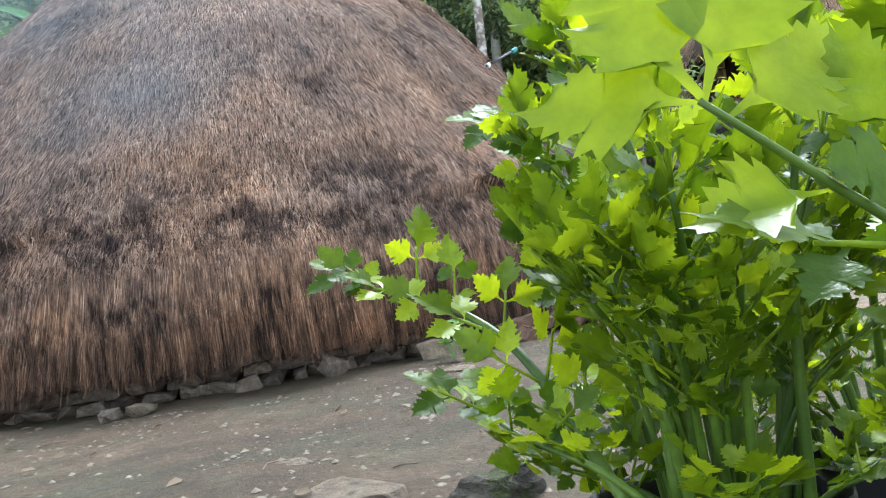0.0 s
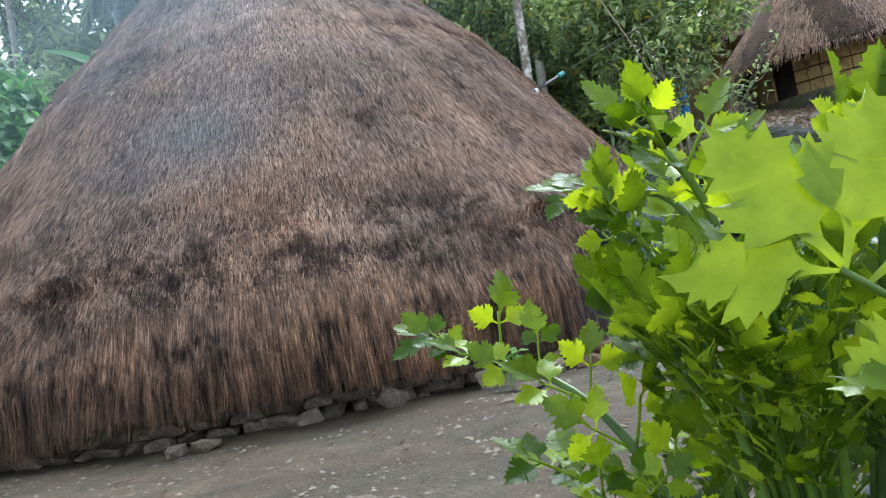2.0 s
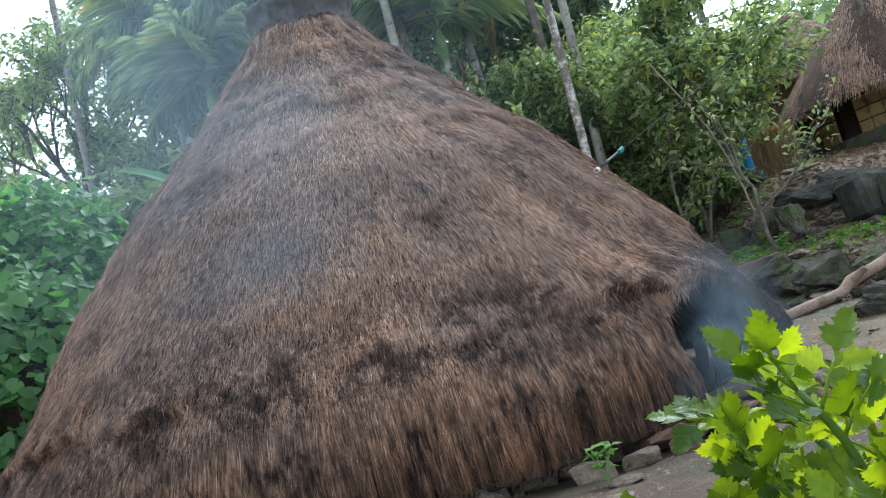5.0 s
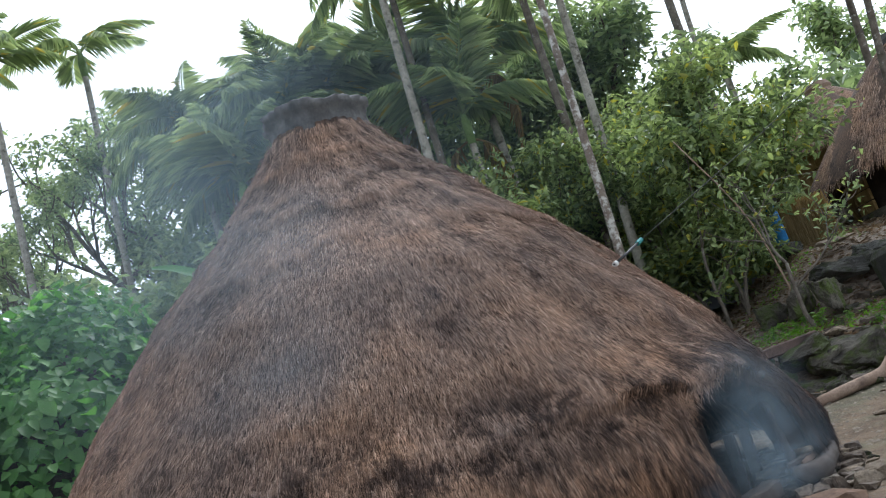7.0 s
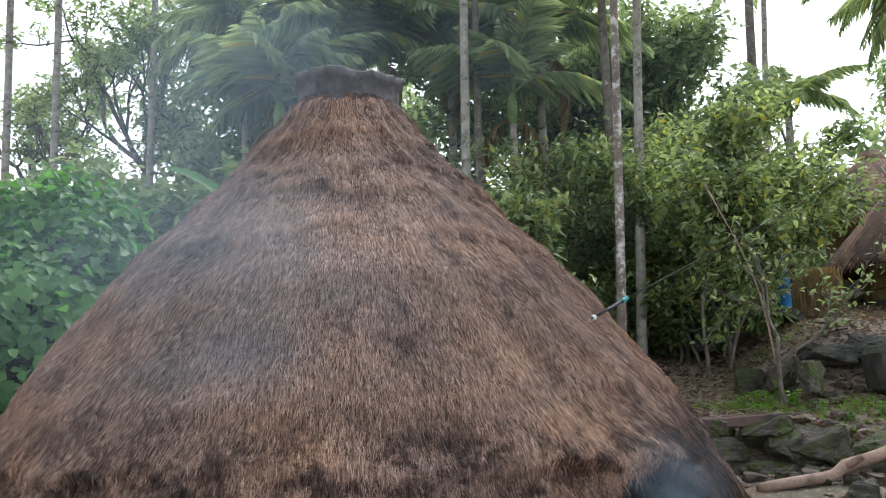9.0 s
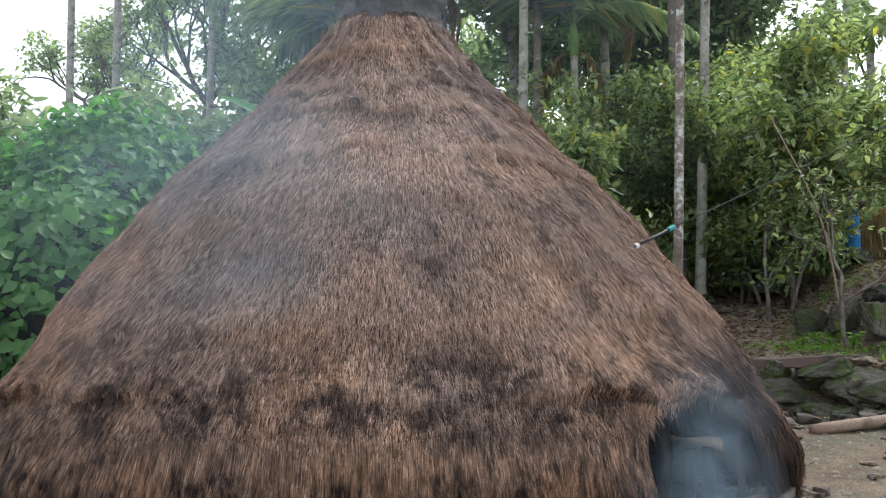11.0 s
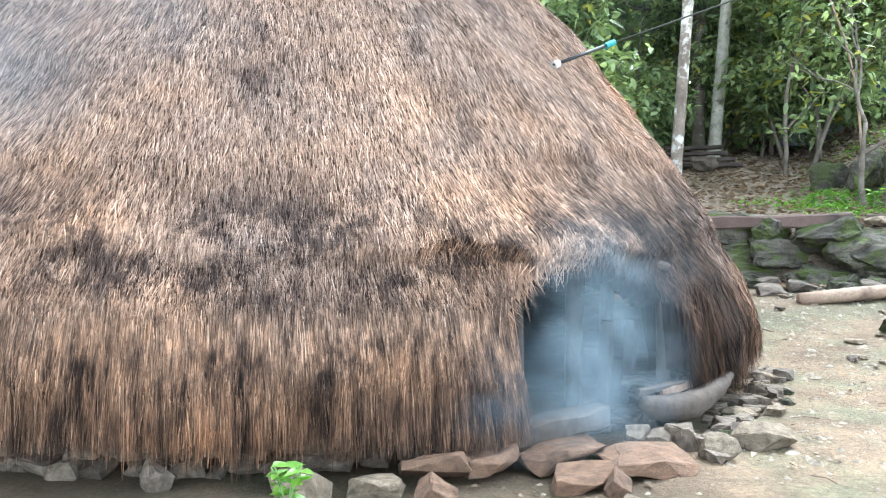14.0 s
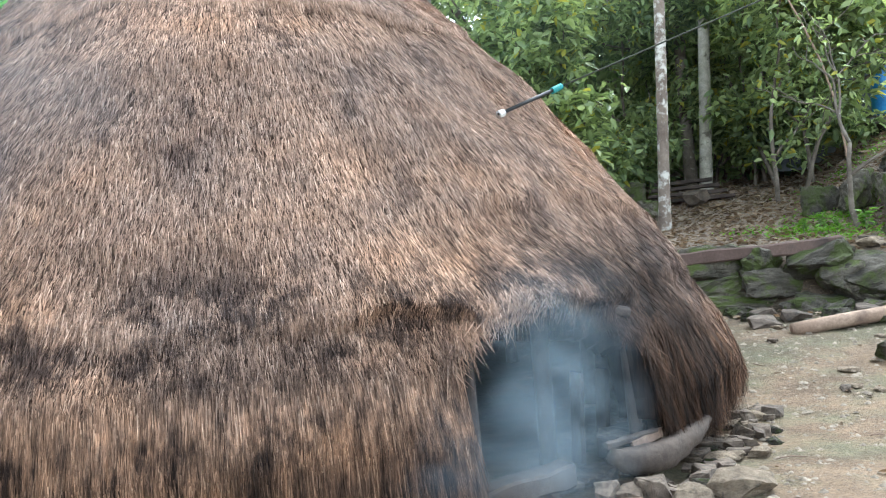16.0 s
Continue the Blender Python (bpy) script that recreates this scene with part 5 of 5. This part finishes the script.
# ---- celery in grow bags ----
def leaflet(q, size):
    """A wedge-shaped, three-lobed celery leaflet along +x, with pointed teeth and a folded midrib."""
    half = np.array([(0, 0.012), (0.18, 0.03), (0.29, 0.1), (0.35, 0.25), (0.44, 0.36), (0.47, 0.3), (0.57, 0.41), (0.6, 0.33), (0.7, 0.37), (0.65, 0.27), (0.64, 0.2), (0.69, 0.22), (0.76, 0.28), (0.785, 0.2), (0.88, 0.24), (0.885, 0.15), (0.97, 0.14), (0.975, 0.06), (1.07, 0.0)])
    fold, bend, curl = q.uniform(0.05, 0.45), q.uniform(-0.15, 0.5), q.uniform(-0.25, 0.3)
    rows = []
    for side in (-1, 1):
        e = half * q.uniform(0.88, 1.1, 2) + q.normal(0, 0.012, half.shape)
        k = np.linspace(0, len(half) - 1, 2 * len(half) - 1)
        ox, oy = np.interp(k, np.arange(len(half)), e[:, 0]), np.maximum(np.interp(k, np.arange(len(half)), e[:, 1]), 0.004)
        mx = np.maximum.accumulate(np.interp(k, np.arange(len(half)), half[:, 0])) * 1.0
        mx = np.clip(mx - 0.55 * oy, 0, 1)
        mx = np.maximum.accumulate(mx)
        for g in (0, 0.4, 0.75, 1) if side < 0 else (0.4, 0.75, 1):
            x, y = mx + (ox - mx) * g, oy * g
            z = fold * y - curl * y * y - bend * x * x * 0.5 + 0.012 * np.sin(11 * x + 4 * side) * g
            rows.append((side * g, np.stack([x, side * y, z], -1)))
    rows.sort(key=lambda r: r[0])
    V = np.stack([r[1] for r in rows], 1)
    return V.reshape(-1, 3) * size, grid_faces(V.shape[0], V.shape[1])


def leaf_mesh(seed):
    """A compound celery leaf: three to five leaflets on a short stalk, along +x, about 0.1 long."""
    q = rng(seed)
    pieces = [tube(curve([(0, 0, 0), (0.03, 0, 0.004), (0.06, 0, 0.004)], 5), [0.0022, 0.002, 0.0018, 0.0016, 0.0014], 6)]
    for at, turn, size in [(0.05, 0, 0.055), (0.045, 62, 0.045), (0.045, -62, 0.045), (0.02, 75, 0.03), (0.02, -75, 0.03)][: 3 + 2 * (seed % 2)]:
        v, f = leaflet(q, size * q.uniform(0.85, 1.15))
        m = np.array(Euler((radians(q.uniform(-25, 25)), radians(q.uniform(-25, 15)), radians(turn + q.uniform(-12, 12)))).to_matrix())
        pieces.append((v @ m.T + (at, 0, 0.004), f))
    V, F = join(pieces)
    me = bpy.data.meshes.new("leaf")
    me.from_pydata(V.tolist(), [], F)
    me.polygons.foreach_set("use_smooth", np.ones(len(me.polygons), bool))
    me.materials.append(CELERY)
    return me


LEAF_MESHES = [leaf_mesh(300 + k) for k in range(8)]


def put_leaf(parent, q, at, way, size=1.0, up=(0, -0.25, 1.0)):
    ob = new("leaf", LEAF_MESHES[int(q.integers(8))])
    ob.parent = parent
    x = Vector(way).normalized()
    y = Vector(up).cross(x).normalized()
    z = x.cross(y)
    m = Matrix((x, y, z)).transposed().to_4x4()
    m.translation = Vector(at)
    ob.matrix_basis = m @ Euler((radians(q.uniform(-30, 30)), 0, 0)).to_matrix().to_4x4() @ Matrix.Scale(size * 0.98, 4)
    return ob


def put_blade(parent, q, at, way, up, size):
    """One large leaflet set straight on a stalk."""
    v, f = leaflet(q, size)
    x = Vector(way).normalized()
    y = Vector(up).cross(x).normalized()
    m = np.array(Matrix((x, y, x.cross(y))).transposed())
    return raw("leaf", v @ m.T + at, f, CELERY, parent, shade=True)


def stalk(plant, q, points, radius, sprays, size=1.0, upright=False):
    """A ribbed celery stalk with leaves; sprays: shares of its length that bear leaves."""
    o = np.array(plant.matrix_basis.translation)
    line = curve(np.array(points) - o, 16)
    v, f = tube(line, np.linspace(radius, radius * 0.42, 16), 9)
    s = raw("stalk", v, f, CELERY_STEM, plant, shade=True)
    T = unit(np.gradient(line, axis=0))
    for u in sprays:
        k = min(15, int(u * 15.99))
        b = q.uniform(0, 6.28)
        away = np.array([math.cos(b), math.sin(b), 0])
        if upright:
            for side in (-1, 1):
                w = T[k] * (0.5 + 1.2 * (u > 0.97)) + np.array([0.5 * side * (u < 0.97), 0.1 * side, 0.75 if side > 0 else 0.15])
                put_leaf(s, q, line[k], w, size * q.uniform(0.8, 1.1), (0.15, -1.0, 0.35))
        elif u > 0.97:
            for turn in (-1, 0, 1):
                side = np.cross(T[k], (0, 0, 1)) * turn * 0.9
                put_leaf(s, q, line[k], T[k] + side + q.normal(0, 0.15, 3), size * q.uniform(0.85, 1.15))
        else:
            w = 0.45 * T[k] + away * 0.8 + (0, 0, 0.25)
            put_leaf(s, q, line[k], w, size * q.uniform(0.75, 1.1))
            put_leaf(s, q, line[k], 0.45 * T[k] - away * 0.8 + (0, 0, 0.25), size * q.uniform(0.7, 1.0))
    return s


def grow_bag(x, y, radius, high, seed, label):
    q = rng(seed)
    p = thing("celery_plant", (x, y, 0), label, "celery plant", "celery in grow bags")
    a = np.linspace(0, 2 * np.pi, 36, endpoint=False)
    zs = np.array([0.0, 0.02, high * 0.4, high * 0.75, high, high + 0.012, high, high - 0.05])
    rs = radius * np.array([0.82, 0.9, 0.97, 0.98, 1.0, 0.985, 0.96, 0.95])
    Aq, Zq = np.meshgrid(a, zs)
    R = rs[:, None] * (1 + 0.025 * np.sin(7 * Aq + 9 * Zq) + 0.02 * np.sin(13 * Aq - 14 * Zq))
    raw("grow_bag", np.stack([R * np.cos(Aq), R * np.sin(Aq), Zq], -1).reshape(-1, 3), grid_faces(len(zs), 36, True), BAG, p, "black plastic grow bag", True)
    v, f = tube([(0, 0, 0.02), (0, 0, high - 0.045), (0, 0, high - 0.03)], [radius * 0.8, radius * 0.955, radius * 0.6], 24)
    raw("soil", v, f, SOIL, p)
    return p, q


def filler(p, q, x, y, z0, count, radius, heights, out, size=1.0):
    for k in range(count):
        a, h = k * 2.4 + q.uniform(-0.4, 0.4), q.uniform(*heights)
        r0, r1 = radius * q.uniform(0.1, 0.75), radius + out * q.uniform(0.1, 1.0)
        c, s = math.cos(a), math.sin(a)
        pts = [(x + r0 * c, y + r0 * s, z0), (x + (r0 * 0.6 + r1 * 0.4) * c, y + (r0 * 0.6 + r1 * 0.4) * s, z0 + h * 0.6), (x + r1 * c, y + r1 * s, z0 + h)]
        stalk(p, q, pts, q.uniform(0.003, 0.006), (0.55, 0.72, 0.88, 1.0), size)


p, q = grow_bag(0.2, 0.79, 0.115, 0.3, 401, "leafy green celery plant in black plastic grow bag")
stalk(p, q, [(0.13, 0.74, 0.3), (0.085, 0.8, 0.40), (0.05, 0.86, 0.46), (0.0, 0.91, 0.50), (-0.075, 0.95, 0.53)], 0.0062, (0.2, 0.36, 0.55, 0.7, 0.86, 1.0), 0.85, True)
stalk(p, q, [(0.16, 0.75, 0.3), (0.165, 0.76, 0.45), (0.175, 0.79, 0.57), (0.15, 0.83, 0.645), (0.11, 0.86, 0.66)], 0.007, (0.35, 0.5, 0.62, 0.75, 0.88, 1.0), 0.85)
stalk(p, q, [(0.18, 0.76, 0.3), (0.18, 0.76, 0.5), (0.17, 0.77, 0.62), (0.14, 0.76, 0.685)], 0.007, (0.4, 0.55, 0.7, 0.82, 1.0), 0.86)
stalk(p, q, [(0.22, 0.77, 0.3), (0.23, 0.76, 0.5), (0.26, 0.75, 0.58), (0.27, 0.74, 0.63)], 0.007, (0.4, 0.6, 0.8, 1.0), 0.86)
stalk(p, q, [(0.17, 0.73, 0.3), (0.15, 0.72, 0.42), (0.13, 0.74, 0.55), (0.11, 0.76, 0.6)], 0.0055, (0.3, 0.5, 0.75, 1.0), 0.8)
stalk(p, q, [(0.16, 0.72, 0.3), (0.1, 0.74, 0.36), (0.05, 0.8, 0.38), (0.02, 0.84, 0.4)], 0.004, (0.4, 0.6, 0.8, 1.0), 0.8)
filler(p, q, 0.22, 0.8, 0.27, 17, 0.09, (0.2, 0.37), 0.05, 0.9)
filler(p, q, 0.21, 0.79, 0.27, 8, 0.1, (0.08, 0.24), 0.07, 0.8)
filler(p, q, 0.21, 0.79, 0.27, 7, 0.1, (0.02, 0.12), 0.1, 0.75)
p, q = grow_bag(0.47, 1.04, 0.12, 0.26, 402, "smaller celery plant in black plastic grow bag")
filler(p, q, 0.47, 1.04, 0.23, 20, 0.1, (0.12, 0.38), 0.09, 0.75)
filler(p, q, 0.47, 1.04, 0.23, 10, 0.1, (0.02, 0.14), 0.1, 0.75)
p, q = grow_bag(0.42, 0.52, 0.11, 0.3, 403, "celery plant with broad leaves close to the path")
s1 = stalk(p, q, [(0.38, 0.48, 0.28), (0.3, 0.38, 0.44), (0.21, 0.31, 0.51), (0.155, 0.275, 0.53)], 0.003, (), 1.0)
bo = np.array((0.42, 0.52, 0.0))
for at, way, up, size in [((0.155, 0.275, 0.53), (-0.8, 0.0, 0.15), (-0.1, -1.0, 0.63), 0.77), ((0.157, 0.277, 0.53), (-0.3, 0.1, 0.9), (0.1, -1.0, 0.4), 0.77), ((0.17, 0.29, 0.525), (0.6, 0.05, 0.4), (0.0, -1.0, 0.4), 0.77)]:
    put_leaf(s1, q, np.array(at) - bo, way, size, up)
s2 = stalk(p, q, [(0.39, 0.5, 0.28), (0.27, 0.36, 0.43), (0.165, 0.285, 0.52), (0.115, 0.27, 0.56), (0.082, 0.268, 0.588)], 0.0028, (), 1.0)
for at, way, up, size in [((0.082, 0.268, 0.588), (-1.0, 0.1, 0.22), (-0.1, -1.0, 0.3), 0.05), ((0.083, 0.268, 0.588), (-0.55, 0.05, 1.0), (0.1, -1.0, 0.3), 0.062), ((0.084, 0.27, 0.588), (0.42, 0.02, 1.0), (0.1, -1.0, 0.3), 0.062),
                          ((0.09, 0.27, 0.582), (1.0, 0.1, 0.5), (0.0, -1.0, 0.3), 0.05), ((0.118, 0.272, 0.556), (-1.0, 0.0, -0.12), (0.0, -0.8, 0.7), 0.045), ((0.14, 0.28, 0.54), (0.6, 0.05, -0.6), (0.0, -1.0, 0.4), 0.05)]:
    put_blade(s2, q, np.array(at) - bo, way, up, size)
stalk(p, q, [(0.4, 0.52, 0.28), (0.36, 0.5, 0.45), (0.3, 0.47, 0.56), (0.26, 0.45, 0.6)], 0.005, (0.6, 0.8, 1.0), 0.95)
filler(p, q, 0.42, 0.52, 0.27, 12, 0.08, (0.12, 0.28), 0.06, 0.9)


# ---- smoke seeping from thatch and doorway ----
def smoke_matter(name, thick, scale):
    """Thin pale smoke: mostly clear, denser in drifting streaks, nothing at the rim."""
    m, n, l, b = nodes_of(name)
    n.remove(b)
    at = n.new("ShaderNodeTexCoord").outputs["Object"]
    info = n.new("ShaderNodeObjectInfo").outputs["Random"]
    shift = n.new("ShaderNodeVectorMath")
    shift.operation = "MULTIPLY_ADD"
    l.new(info, shift.inputs[0])
    shift.inputs[1].default_value = (13, 29, 7)
    l.new(at, shift.inputs[2])
    round_off = n.new("ShaderNodeTexGradient")
    round_off.gradient_type = "SPHERICAL"
    l.new(at, round_off.inputs["Vector"])
    body = span(n, l, noise_node(n, l, shift.outputs[0], scale, 4, 0.55), 0.36, 0.68, 0.05, 1.0)
    a = n.new("ShaderNodeMath")
    a.operation = "MULTIPLY"
    l.new(span(n, l, round_off.outputs["Fac"], 0.0, 0.75, 0.0, thick), a.inputs[0])
    l.new(body, a.inputs[1])
    d, t, c = n.new("ShaderNodeBsdfDiffuse"), n.new("ShaderNodeBsdfTranslucent"), n.new("ShaderNodeBsdfTransparent")
    for x in (d, t):
        x.inputs["Color"].default_value = (0.46, 0.6, 0.72, 1)
    half, mix = n.new("ShaderNodeMixShader"), n.new("ShaderNodeMixShader")
    l.new(d.outputs[0], half.inputs[1])
    l.new(t.outputs[0], half.inputs[2])
    l.new(a.outputs[0], mix.inputs[0])
    l.new(c.outputs[0], mix.inputs[1])
    l.new(half.outputs[0], mix.inputs[2])
    l.new(mix.outputs[0], n["Material Output"].inputs["Surface"])
    return m


SMOKE_DOOR, SMOKE_THIN, SMOKE_FAR = smoke_matter("door_smoke", 0.24, 1.6), smoke_matter("roof_smoke", 0.18, 1.1), smoke_matter("drifting_haze", 0.12, 1.0)


def smoke(place, size, material, label, seed):
    """A wisp: a billowing sheet."""
    g = np.linspace(-1, 1, 25)
    X, Zs = np.meshgrid(g, g)
    Ys = 0.12 * np.sin(3 * X + seed) * np.sin(2.6 * Zs + 2 * seed) + 0.05 * np.sin(7 * X + 5 * Zs + seed)
    ob = raw("smoke_wisp", np.stack([X, Ys, Zs], -1).reshape(-1, 3), grid_faces(25, 25), material, shade=True)
    ob.matrix_basis = pose(*place, 0, 0, 8) @ Matrix.Diagonal((size[0], size[1], size[2], 1))
    return tagged(ob, label, "smoke", "", "stuff")


for k, (p, sz) in enumerate([((0.98, 5.72, 0.52), (0.42, 0.4, 0.42)), ((1.02, 5.62, 0.45), (0.36, 0.4, 0.36)), ((1.0, 5.75, 0.85), (0.4, 0.4, 0.3)), ((0.75, 5.4, 0.35), (0.6, 0.5, 0.3))]):
    smoke(p, sz, SMOKE_DOOR if k < 2 else SMOKE_THIN, "blue-white smoke drifting out of the doorway", k)
for k, (p, sz) in enumerate([((-2.0, 4.7, 2.5), (2.2, 0.8, 1.5)), ((-2.6, 5.9, 3.6), (1.2, 0.8, 1.1)), ((-1.9, 6.6, 4.3), (1.2, 0.8, 1.0)), ((-1.4, 4.5, 2.1), (1.5, 0.6, 0.8))]):
    smoke(p, sz, SMOKE_THIN, "thin pale smoke seeping through the thatch", 10 + k)
for k, (p, sz) in enumerate([((-3.0, 9.0, 5.1), (1.5, 1.0, 1.6)), ((-1.5, 12.8, 6.4), (5.5, 1.0, 3.6))]):
    smoke(p, sz, SMOKE_FAR, "faint haze of smoke before the trees", 20 + k)
